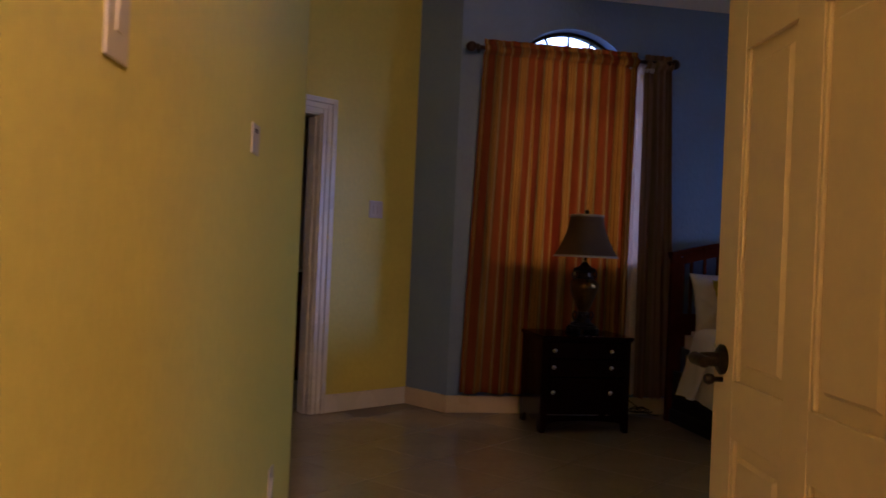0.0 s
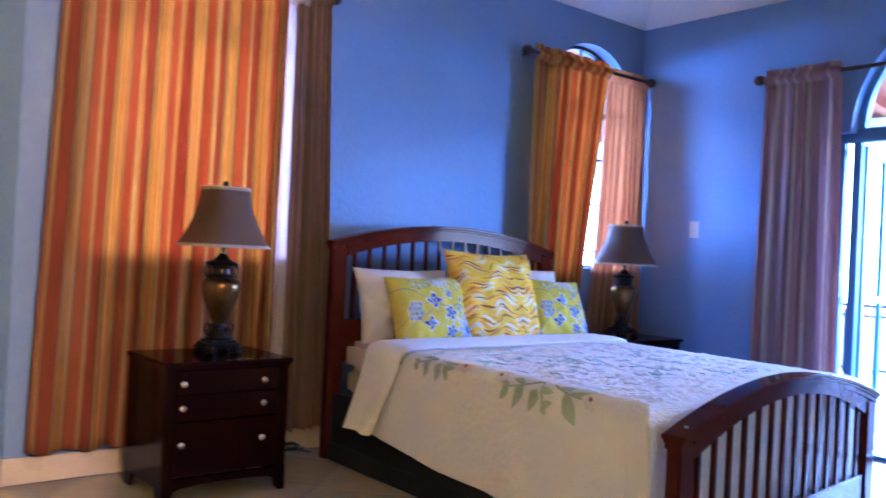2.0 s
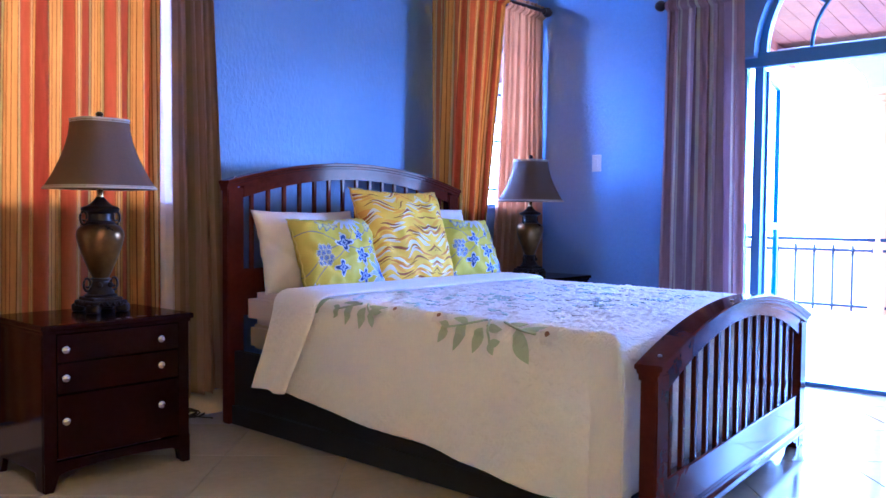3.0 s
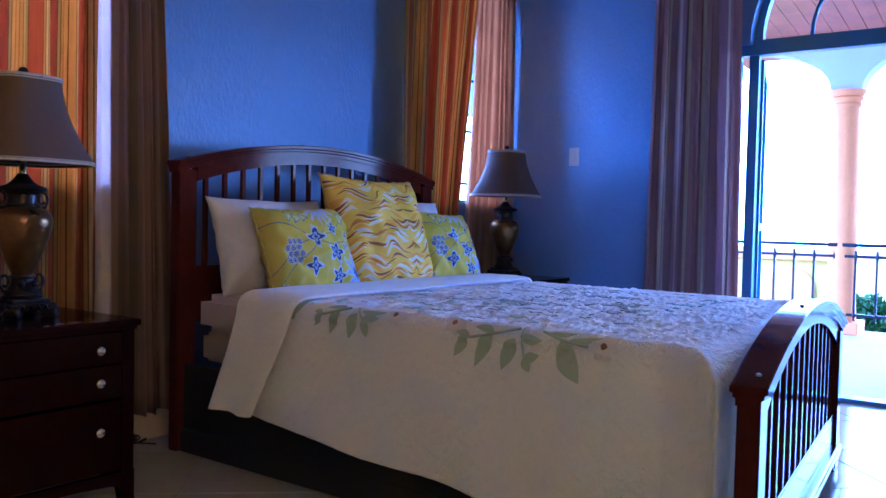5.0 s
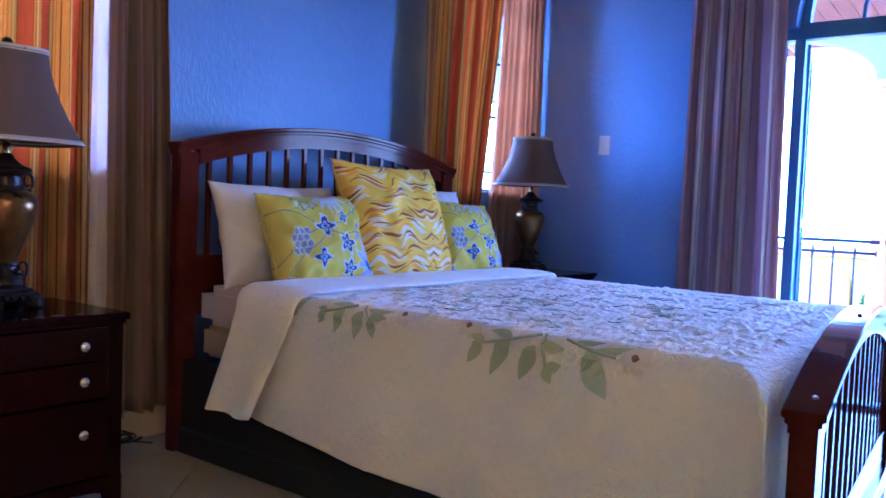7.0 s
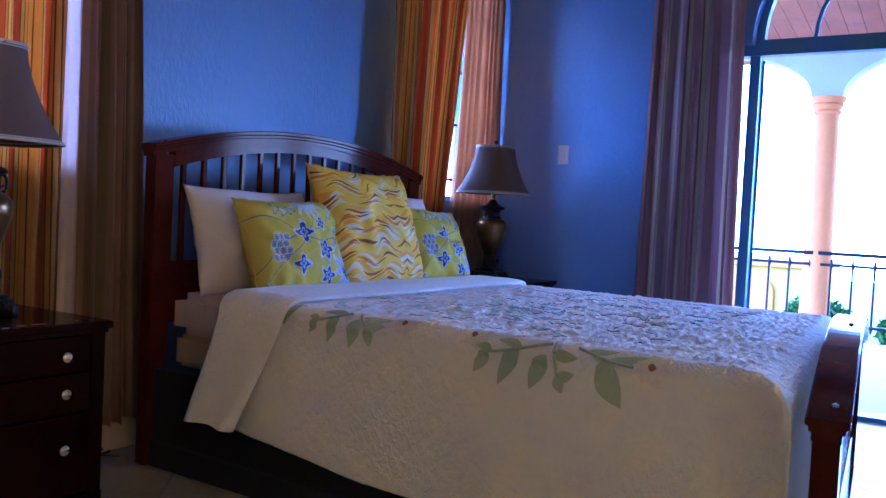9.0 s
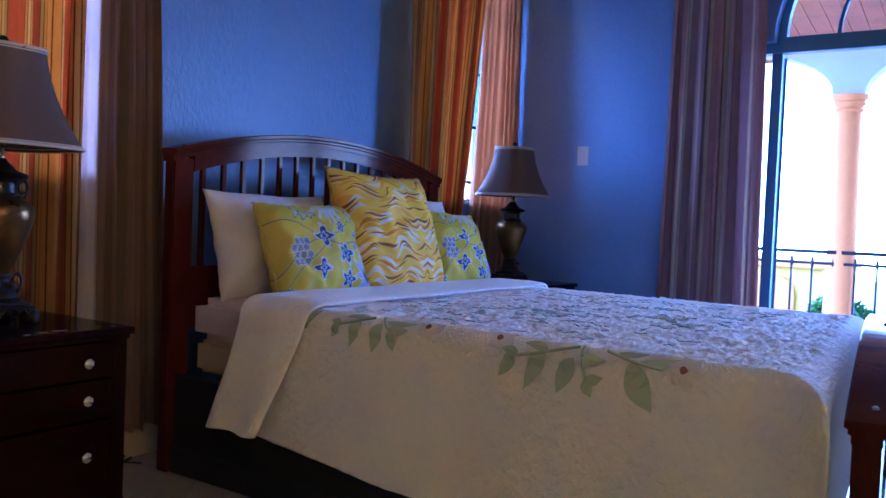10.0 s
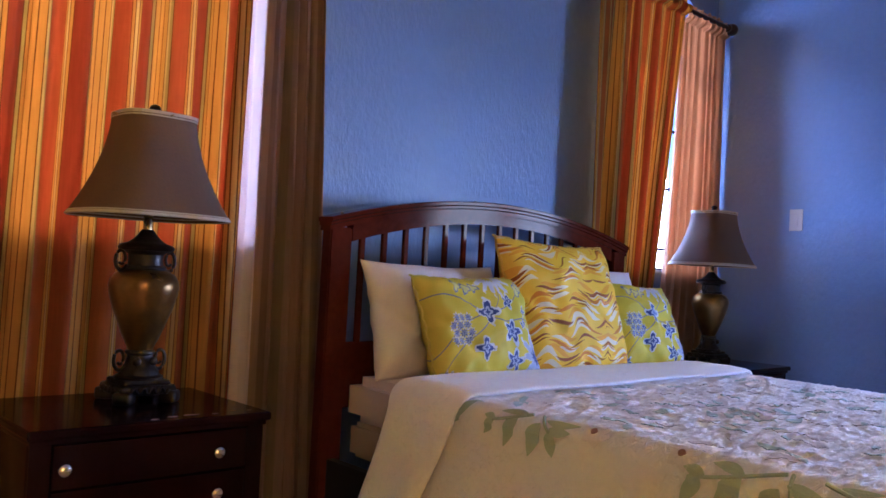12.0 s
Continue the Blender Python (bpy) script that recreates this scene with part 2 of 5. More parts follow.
def solid(name, bm, material, label="", category="", kind="structure", smooth=None, group=""):
    ob = new(name, mesh_of(name, bm, material, smooth))
    ORIGIN[ob.name] = Vector((0, 0, 0))
    return tagged(ob, label, category, group, kind)


def box(x0, x1, y0, y1, z0, z1, bevel=0.0, bm=None, seg=2):
    bm = bm or bmesh.new()
    vs = [bm.verts.new((x, y, z)) for x in (x0, x1) for y in (y0, y1) for z in (z0, z1)]
    fs = [bm.faces.new([vs[i] for i in q]) for q in ((0, 1, 3, 2), (4, 6, 7, 5), (0, 4, 5, 1), (2, 3, 7, 6), (0, 2, 6, 4), (1, 5, 7, 3))]
    if bevel:
        bmesh.ops.bevel(bm, geom=list({e for f in fs for e in f.edges}), offset=bevel, segments=seg, affect="EDGES", profile=0.5)
    return bm


def extrude(poly, axis, a, b, bm=None, bevel=0.0):
    """A flat outline (pairs) pushed along x, y or z from a to b."""
    bm = bm or bmesh.new()
    def at(p, v):
        return {"x": (v, p[0], p[1]), "y": (p[0], v, p[1]), "z": (p[0], p[1], v)}[axis]
    lo, hi = [bm.verts.new(at(p, a)) for p in poly], [bm.verts.new(at(p, b)) for p in poly]
    fs = [bm.faces.new(lo), bm.faces.new(hi[::-1])]
    k = len(poly)
    fs += [bm.faces.new((lo[i], hi[i], hi[(i + 1) % k], lo[(i + 1) % k])) for i in range(k)]
    if bevel:
        bmesh.ops.bevel(bm, geom=list({e for f in fs[:2] for e in f.edges}), offset=bevel, segments=2, affect="EDGES")
    return bm


def lathe(profile, centre, segs=28, bm=None):
    bm = bm or bmesh.new()
    rings = []
    for r, z in profile:
        rings.append([bm.verts.new((centre[0] + r * math.cos(2 * math.pi * i / segs), centre[1] + r * math.sin(2 * math.pi * i / segs), centre[2] + z)) for i in range(segs)])
    for a, b in zip(rings, rings[1:]):
        for i in range(segs):
            bm.faces.new((a[i], a[(i + 1) % segs], b[(i + 1) % segs], b[i]))
    bm.faces.new(rings[0][::-1])
    bm.faces.new(rings[-1])
    return bm


def tube(points, radius, segs=10, bm=None, taper=1.0):
    bm = bm or bmesh.new()
    pts = [Vector(p) for p in points]
    rings = []
    for i, p in enumerate(pts):
        d = (pts[min(i + 1, len(pts) - 1)] - pts[max(i - 1, 0)]).normalized()
        u = d.cross(Vector((0, 0, 1)) if abs(d.z) < 0.9 else Vector((1, 0, 0))).normalized()
        v = d.cross(u)
        r = radius * (1 + (taper - 1) * i / (len(pts) - 1))
        rings.append([bm.verts.new(p + r * (math.cos(2 * math.pi * k / segs) * u + math.sin(2 * math.pi * k / segs) * v)) for k in range(segs)])
    for a, b in zip(rings, rings[1:]):
        for k in range(segs):
            bm.faces.new((a[k], a[(k + 1) % segs], b[(k + 1) % segs], b[k]))
    bm.faces.new(rings[0][::-1])
    bm.faces.new(rings[-1])
    return bm


def shell(bm, t):
    """Gives an open sheet a thickness t: a second skin behind it and a closed rim."""
    bm.normal_update()
    old_faces, rim = bm.faces[:], [e for e in bm.edges if e.is_boundary]
    twin = {v: bm.verts.new(v.co - v.normal * t) for v in bm.verts[:]}
    uvl = bm.loops.layers.uv.active
    for f in old_faces:
        g = bm.faces.new([twin[v] for v in f.verts][::-1])
        g.smooth = f.smooth
        if uvl:
            for a, b in zip(g.loops, list(f.loops)[::-1]):
                a[uvl].uv = b[uvl].uv
    for e in rim:
        lp = e.link_loops[0]
        a, b = lp.vert, lp.link_loop_next.vert
        bm.faces.new((b, a, twin[a], twin[b]))
    return bm


def turned(bm, m):
    bmesh.ops.transform(bm, matrix=m, verts=bm.verts)
    return bm


def slab(p, q, thick, z0, z1, side=1):
    """An upright wall piece along the plan line p-q, its thickness to the left (side 1) or right (-1) of the way p to q."""
    d = (Vector(q) - Vector(p)).normalized()
    nrm = Vector((-d.y, d.x)) * thick * side
    a, b = Vector(p), Vector(q)
    return extrude([tuple(a), tuple(b), tuple(b + nrm), tuple(a + nrm)], "z", z0, z1)


def arch_hole_wall(lo, hi, z0, z1, openings, axis, a, b):
    """A wall with arched openings: (centre, half width below, sill, spring, radius). Built as columns of strips."""
    bm = bmesh.new()
    edge = lo
    for c, hw, sill, spring, rad in openings:
        left, right = c - hw, c + hw
        extrude([(edge, z0), (left, z0), (left, z1), (edge, z1)], axis, a, b, bm)
        if sill > z0:
            extrude([(left, z0), (right, z0), (right, sill), (left, sill)], axis, a, b, bm)
        n = 24
        pts = [(c + rad * math.cos(math.pi * i / n), spring + rad * math.sin(math.pi * i / n)) for i in range(n + 1)]
        if hw > rad + 1e-4:
            extrude([(left, spring), (c - rad, spring), (c - rad, z1), (left, z1)], axis, a, b, bm)
            extrude([(c + rad, spring), (right, spring), (right, z1), (c + rad, z1)], axis, a, b, bm)
        for p, q in zip(pts, pts[1:]):
            extrude([(q[0], q[1]), (p[0], p[1]), (p[0], z1), (q[0], z1)], axis, a, b, bm)
        edge = right
    extrude([(edge, z0), (hi, z0), (hi, z1), (edge, z1)], axis, a, b, bm)
    bmesh.ops.remove_doubles(bm, verts=bm.verts, dist=1e-5)
    return bm


# ---------- the plan ----------
YW, XR, CEIL = 5.33, 5.43, 2.86
W1, W2, WR, WSILL, WSPRING = 1.95, 4.86, 0.47, 1.02, 2.155
DOOR_C, DOOR_HW, DOOR_R, DOOR_SPRING = 3.02, 0.83, 0.73, 1.95
CONV, YCOR = (1.17, YW), (0.945, 5.675)
YEND = (-1.25, 4.222)
ydir = (Vector(YEND) - Vector(YCOR)).normalized()
NEAR0, NEAR1 = (-0.62, -2.2), (0.112, 2.80)
TOP = 3.25

solid("wall_north", arch_hole_wall(CONV[0], XR + 0.17, 0, TOP, [(W1, WR, WSILL, WSPRING, WR), (W2, WR, WSILL, WSPRING, WR)], "y", YW, YW + 0.22), M_BLUE, "blue painted plaster wall behind the bed with two arched windows", "wall")
solid("wall_east", arch_hole_wall(0.3, YW, 0, TOP, [(DOOR_C, DOOR_HW, 0, DOOR_SPRING, DOOR_R)], "x", XR, XR + 0.17), M_BLUE, "blue painted plaster wall with the arched balcony doorway", "wall")
solid("wall_return", slab(CONV, YCOR, 0.12, 0, TOP, -1), M_BLUE, "short angled blue painted wall", "wall")
# yellow wall with a cased doorway
CASE_H = 1.915
ca, cb = Vector(YCOR) + ydir * 0.80, Vector(YCOR) + ydir * 1.58
bm = slab(YCOR, ca, 0.12, 0, TOP, -1)
for piece in (slab(ca, cb, 0.12, CASE_H, TOP, -1), slab(cb, YEND, 0.12, 0, TOP, -1)):
    me = bpy.data.meshes.new("tmp")
    piece.to_mesh(me)
    bm.from_mesh(me)
    piece.free()
solid("wall_west", bm, M_YELLOW, "yellow painted wall with a white cased doorway", "wall")
solid("wall_entry", slab(NEAR0, NEAR1, 0.13, 0, TOP, 1), M_YELLOW, "yellow painted wall beside the entry", "wall")
solid("wall_passage", slab((-0.02, 2.80), (-1.6, 3.02), 0.12, 0, TOP, -1), M_YELLOW, "yellow painted wall of the side passage", "wall")
solid("wall_passage_end", slab((-1.45, 2.9), (-1.25, 4.4), 0.12, 0, TOP, 1), M_YELLOW, "yellow painted wall closing the side passage", "wall")
solid("wall_south", box(0.96, XR, 0.42, 0.62, 0, TOP), M_YELLOW, "yellow painted wall opposite the bed", "wall")
solid("wall_hall", slab((0.93, 0.80), (0.52, -2.2), 0.13, 0, TOP, 1), M_YELLOW, "yellow painted hall wall", "wall")
solid("wall_hall_end", box(-0.8, 0.75, -2.32, -2.2, 0, TOP), M_YELLOW, "yellow painted end wall of the hall", "wall")
# bathroom behind the cased doorway
solid("wall_bath", slab((-2.4, 5.0), (0.2, 7.2), 0.1, 0, TOP, 1), M_PALE, "pale wall seen through the side doorway", "wall")
solid("wall_bath_side", slab((0.2, 7.2), (0.95, 5.82), 0.1, 0, TOP, 1), M_PALE, "pale side wall beyond the doorway", "wall")
solid("wall_bath_end", slab((-2.4, 5.0), (-1.42, 4.15), 0.1, 0, TOP, -1), M_PALE, "pale end wall beyond the doorway", "wall")
solid("ceiling", box(-2.6, XR + 0.17, -2.4, 7.4, TOP, TOP + 0.15), M_CEIL, "white painted ceiling", "ceiling")
# sloped cornice round the room
for nm, prof, axis, a, b in (
        ("north", [(YW, CEIL - 0.02), (YW - 0.02, CEIL - 0.02), (YW - 0.40, CEIL + 0.19), (YW - 0.40, TOP), (YW, TOP)], "x", 0.9, XR),
        ("east", [(XR, CEIL - 0.02), (XR - 0.02, CEIL - 0.02), (XR - 0.40, CEIL + 0.19), (XR - 0.40, TOP), (XR, TOP)], "y", 0.62, YW)):
    solid("trim_cornice_" + nm, extrude(prof, axis, a, b), M_CEIL, "white sloped plaster cornice", "cornice")
# floor slab (tiles are laid on it further down)
solid("floor", box(-2.6, XR + 0.17, -2.4, 7.4, -0.15, -0.004), M_GROUT, "cream floor tiles laid diagonally with fine grout lines", "floor")
# skirting
solid("baseboard_north", box(CONV[0] - 0.005, XR - 0.012, YW - 0.016, YW - 0.001, 0, 0.115, 0.004), M_BASE, "cream tile skirting", "baseboard")
solid("baseboard_return", slab(YCOR, (CONV[0] + 0.006, CONV[1] - 0.012), 0.015, 0, 0.115, -1), M_BASE, "cream tile skirting", "baseboard")
solid("baseboard_west", slab(tuple(ca - ydir * 0.09), YCOR, 0.014, 0, 0.115, -1), M_WHITE, "white painted skirting", "baseboard")
solid("baseboard_east", box(XR - 0.016, XR - 0.001, DOOR_C + DOOR_HW, YW - 0.016, 0, 0.115, 0.004), M_BASE, "cream tile skirting", "baseboard")
solid("baseboard_entry", slab((0.112 + 0.001, 2.80), (-0.15, 0.99), 0.014, 0, 0.115, 1), M_WHITE, "white painted skirting", "baseboard")


# ---------- windows ----------
def window(name, c):
    w = thing(name, (c, YW + 0.16, WSILL), "arched white-lit window with dark iron bars", "window", kind="structure")
    y0, y1 = YW + 0.10, YW + 0.135
    n = 28
    outer = [(c - WR, WSILL)] + [(c - WR * math.cos(math.pi * i / n), WSPRING + WR * math.sin(math.pi * i / n)) for i in range(n + 1)] + [(c + WR, WSILL)]
    ri = WR - 0.024
    inner = [(c - ri, WSILL + 0.035)] + [(c - ri * math.cos(math.pi * i / n), WSPRING + ri * math.sin(math.pi * i / n)) for i in range(n + 1)] + [(c + ri, WSILL + 0.035)]
    bm = bmesh.new()
    k = len(outer)
    for i in range(k):
        j = (i + 1) % k
        extrude([outer[i], outer[j], inner[j], inner[i]], "y", y0, y1, bm)
    bmesh.ops.remove_doubles(bm, verts=bm.verts, dist=1e-5)
    part("window_frame", bm, M_BLACK, w)
    part("transom_bar", box(c - ri, c + ri, y0 + 0.005, y1 - 0.005, WSPRING - 0.02, WSPRING + 0.02), M_BLACK, w)
    part("mullion", box(c - 0.015, c + 0.015, y0 + 0.008, y1 - 0.008, WSILL + 0.03, WSPRING - 0.02), M_BLACK, w)
    for z in (1.16, 1.50, 1.83):
        part("window_bar", box(c - ri, c + ri, y0 + 0.012, y1 - 0.012, z - 0.008, z + 0.008), M_BLACK, w)
    hub = (c, WSPRING + 0.02)
    for a in (40, 68, 90, 112, 140):
        ca_, sa_ = math.cos(radians(a)), math.sin(radians(a))
        part("fan_bar", tube([(hub[0] + 0.16 * ca_, y0 + 0.02, hub[1] + 0.16 * sa_), (hub[0] + ri * ca_, y0 + 0.02, hub[1] + (ri - 0.02) * sa_)], 0.009, 6), M_BLACK, w)
    part("fan_hub", tube([(hub[0] + 0.16 * math.cos(radians(a)), y0 + 0.02, hub[1] + 0.16 * math.sin(radians(a))) for a in range(0, 181, 15)], 0.009, 6), M_BLACK, w)
    pane = part("pane", extrude(inner, "y", y0 + 0.016, y0 + 0.021), M_GLASS, w)
    pane.visible_shadow = False
    part("window_sill", box(c - WR, c + WR, YW - 0.02, y0, WSILL, WSILL + 0.02, 0.004), M_BLUE, w)
    return w


window("window_1", W1)
window("window_2", W2)


# ---------- curtains ----------
def curtain(name, axis, fixed, top, bottom, z0, z1, folds, depth, material, label, group="", mid=None, seed=0, thread=None):
    """A hanging panel: from top=(a, b) to bottom=(a, b) along the axis, with a gathered rod pocket and folds that deepen downwards."""
    nu = folds * 18
    drops = [0, 0.012, 0.025, 0.035, 0.042, 0.055, 0.07, 0.082, 0.09, 0.096, 0.102, 0.11, 0.13, 0.16] + [0.16 + (z1 - z0 - 0.16) * k / 26 for k in range(1, 27)]
    bm = bmesh.new()
    uvl = bm.loops.layers.uv.new("UVMap")
    rnd = random.Random(seed)
    ph = [rnd.uniform(0, 6.28) for _ in range(6)]
    width = max(abs(top[1] - top[0]), abs(bottom[1] - bottom[0])) * 1.12
    grid = []
    for dz in drops:
        v = dz / (z1 - z0)
        w = v if mid is None else v ** mid
        a, b = top[0] + (bottom[0] - top[0]) * w, top[1] + (bottom[1] - top[1]) * w
        gather = math.exp(-dz / 0.10)
        pocket = 0.040 * math.sqrt(max(0.0, 1 - ((dz - 0.067) / 0.030) ** 2))
        row = []
        for i in range(nu + 1):
            u = i / nu
            warp = u + 0.035 * math.sin(2 * math.pi * u * 2 + ph[0]) + 0.012 * math.sin(2 * math.pi * (u * 3 + v * 0.4) + ph[1])
            d = depth * (0.35 + 0.65 * min(1, v * 1.6)) * (math.sin(2 * math.pi * folds * warp + ph[2]) + 0.3 * math.sin(2 * math.pi * folds * 2.3 * warp + ph[3] + v))
            d += gather * (0.007 * math.sin(2 * math.pi * folds * 3.4 * warp + ph[4]) + 0.004 * math.sin(2 * math.pi * folds * 5.9 * warp + ph[5])) - pocket
            d += 0.006 * noise.noise((u * width * 6, dz * 1.3, seed)) * min(1, v * 3)
            s = a + (b - a) * u + 0.25 * depth * math.sin(2 * math.pi * folds * 2 * warp + ph[3])
            zz = z1 - dz + (0.006 * math.sin(2 * math.pi * folds * warp) if dz == drops[-1] else 0) + (0.004 * math.sin(2 * math.pi * folds * 3.4 * warp + ph[5]) if dz == 0 else 0)
            p = (s, fixed + d, zz) if axis == "x" else (fixed + d, s, zz)
            row.append(bm.verts.new(p))
        grid.append(row)
    for j in range(len(drops) - 1):
        for i in range(nu):
            f = bm.faces.new((grid[j][i], grid[j][i + 1], grid[j + 1][i + 1], grid[j + 1][i]))
            f.smooth = True
            for lp, (ii, jj) in zip(f.loops, ((i, j), (i + 1, j), (i + 1, j + 1), (i, j + 1))):
                lp[uvl].uv = (ii / nu * width + seed * 0.037, drops[jj])
    push = Vector((0, -0.0015, 0)) if axis == "x" else Vector((-0.0015, 0, 0))
    seam = [p.co + push for p in grid[9]]
    shell(bm, 0.002)
    me = bpy.data.meshes.new(name)
    bm.to_mesh(me)
    bm.free()
    me.materials.append(material)
    ob = new(name, me)
    ORIGIN[ob.name] = Vector((0, 0, 0))
    if thread:
        part("seam", tube(seam[::2], 0.002, 5), thread, ob, "stitched seam under the rod pocket")
    return tagged(ob, label, "curtain", group)


def rod(axis, fixed, a, b, z, wall, finials=(True, True)):
    mk = (lambda s, f, zz: (s, f, zz)) if axis == "x" else (lambda s, f, zz: (f, s, zz))
    r = thing("curtain_rod", mk(a, fixed, z), "dark wooden curtain rod with ball finials", "curtain rod", "curtain rods")
    part("pole", tube([mk(a, fixed, z), mk(b, fixed, z)], 0.013, 14), M_RODWOOD, r, smooth=40)
    for s, sg, on in ((a, 1 if a < b else -1, finials[0]), (b, -1 if a < b else 1, finials[1])):
        if on:
            prof = [(0.012, -0.05), (0.022, -0.045), (0.022, -0.034), (0.015, -0.03), (0.03, -0.018), (0.036, 0.0), (0.031, 0.02), (0.018, 0.035), (0.004, 0.04)]
            bm = lathe(prof, (0, 0, 0), 16)
            axis_turn = pose(0, 0, 0, 0, -90 * sg, 0) if axis == "x" else pose(0, 0, 0, 90 * sg, 0, 0)
            turned(bm, Matrix.Translation(mk(s, fixed, z)) @ axis_turn)
            part("finial", bm, M_RODWOOD, r, smooth=50)
        sb = s + sg * 0.07
        lo, hi = sorted((fixed, wall))
        p0, p1 = mk(sb, fixed, z), mk(sb, wall, z)
        part("bracket", tube([p0, p1], 0.008, 8), M_RODWOOD, r)
    return r


rod("x", 5.215, 1.215, 2.64, 2.415, YW)
rod("x", 5.215, 4.09, 5.38, 2.42, YW)
rod("y", 5.325, 4.31, 2.0, 2.315, XR)
M_THREAD = mat("brown_seam_thread", (0.20, 0.08, 0.03), 0.8)
curtain("curtain", "x", 5.215, (1.30, 2.37), (1.235, 2.36), 0.15, 2.472, 9, 0.020, M_STRIPE, "orange and gold striped curtain panel over the window beside the bed", "bedroom curtains", seed=1, thread=M_THREAD)
curtain("curtain", "x", 5.235, (2.43, 2.63), (2.455, 2.72), 0.13, 2.470, 4, 0.030, M_TAUPE, "taupe curtain panel gathered beside the striped one", "bedroom curtains", seed=2)
# extra strip that stands for the taupe panel's brightly lit edge
curtain("lit_taupe_strip", "x", 5.26, (2.30, 2.50), (2.33, 2.53), 0.15, 2.44, 3, 0.012, M_TAUPE_LIT, "pale strip added for the daylit edge of the taupe curtain", "bedroom curtains", seed=3)
curtain("curtain", "x", 5.215, (4.15, 4.90), (4.135, 4.58), 0.15, 2.478, 5, 0.040, M_STRIPE, "orange and gold striped curtain panel drawn in towards the bed", "bedroom curtains", mid=1.1, seed=4, thread=M_THREAD)
curtain("curtain", "x", 5.262, (4.935, 5.392), (4.765, 5.408), 0.13, 2.474, 7, 0.024, M_TAUPE_GLOW, "thin taupe curtain panel in the corner, its daylight glow coloured peach", "bedroom curtains", mid=1.7, seed=5)
curtain("curtain", "y", 5.325, (4.27, 3.785), (4.295, 3.74), 0.10, 2.372, 6, 0.034, M_MAUVE, "mauve curtain panel with cream stripes beside the balcony door", "bedroom curtains", seed=6)


# ---------- bed ----------
bed = thing("bed", (3.38, 4.0, 0), "dark cherry wooden bed with arched slatted headboard and footboard", "bed")


def arc_z(x, c, hw, zend, ztop):
    return zend + (ztop - zend) * (1 - ((x - c) / hw) ** 2)


def board(c, hw, y, thick, zend, ztop, band, inner_end, rail, feet, spindles, nm, slat_depth, turn=0.0):
    spin = Matrix.Translation((c, y, 0)) @ pose(0, 0, 0, 0, 0, turn) @ Matrix.Translation((-c, -y, 0))

    def piece(name, bm, material, parent, label=""):
        return part(name, turned(bm, spin), material, parent, label)

    hb = piece(nm, box(c - hw + 0.03, c + hw - 0.03, y - thick * 0.3, y + thick * 0.3, rail[0], rail[1], 0.004), M_CHERRY_L, bed)
    for sx in (-1, 1):
        x0 = c + sx * (hw - 0.006)
        x1 = c + sx * (hw - 0.095)
        bm = extrude([(min(x0, x1), feet), (max(x0, x1), feet), (max(x0, x1), zend - 0.03), (min(x0, x1), zend - 0.03)], "y", y - thick / 2, y + thick / 2)
        bmesh.ops.bevel(bm, geom=bm.edges[:], offset=0.005, segments=2, affect="EDGES")
        piece("post", bm, M_CHERRY_L, hb)
    n = 40
    xs = [c - hw + 2 * hw * i / n for i in range(n + 1)]
    up = [(x, arc_z(x, c, hw, zend, ztop)) for x in xs]
    xi = [c - hw + 0.10 + 2 * (hw - 0.10) * i / n for i in range(n + 1)]
    inner = [(x, arc_z(x, c, hw - 0.10, inner_end, ztop - band)) for x in xi]
    # curved band, strip by strip
    bm = bmesh.new()
    for i in range(n):
        a, b_ = up[i], up[i + 1]
        ia, ib = inner[i], inner[i + 1]
        extrude([ia, ib, (ib[0] if i < n - 1 else ib[0], arc_z(ib[0], c, hw, zend, ztop) - 0.02), (ia[0], arc_z(ia[0], c, hw, zend, ztop) - 0.02)], "y", y - thick * 0.36, y + thick * 0.36, bm)
    bmesh.ops.remove_doubles(bm, verts=bm.verts, dist=1e-5)
    piece("arched_rail", bm, M_CHERRY_L, hb)
    # moulded cap: one stepped section swept along the arch
    o1, o2, o3 = thick * 0.54, thick * 0.66, thick * 0.80
    sec = [(-o1, -0.045), (-o1, -0.029), (-o2, -0.026), (-o2, -0.018), (-o3, -0.014), (-o3, -0.003), (-o3 + 0.004, 0.0)]
    sec = sec + [(-q, dz) for q, dz in sec[::-1]]
    bm = bmesh.new()
    rows = [[bm.verts.new((xa, y + dy, za + dz)) for dy, dz in sec] for xa, za in up]
    for ra, rb in zip(rows, rows[1:]):
        for i in range(len(sec)):
            bm.faces.new((ra[i], ra[(i + 1) % len(sec)], rb[(i + 1) % len(sec)], rb[i]))
    bm.faces.new(rows[0])
    bm.faces.new(rows[-1][::-1])
    piece("moulded_cap", bm, M_CHERRY_L, hb)
    span = 2 * (hw - 0.105)
    for i in range(spindles):
        x = c - span / 2 + span * (i + 0.5) / spindles
        zt = arc_z(x, c, hw - 0.10, inner_end, ztop - band)
        piece("spindle", box(x - 0.011, x + 0.011, y - slat_depth / 2, y + slat_depth / 2, rail[1] - 0.01, zt + 0.01, 0.003, seg=1), M_CHERRY_L, hb)
    for dx in (-hw * 0.93, -0.15, hw * 0.4):
        piece("screw_cap", lathe([(0.006, 0), (0.007, 0.004), (0.003, 0.007)], (c + dx, y - 0.01, arc_z(c + dx, c, hw, zend, ztop) - 0.001), 8), M_NICKEL, hb)
    return hb


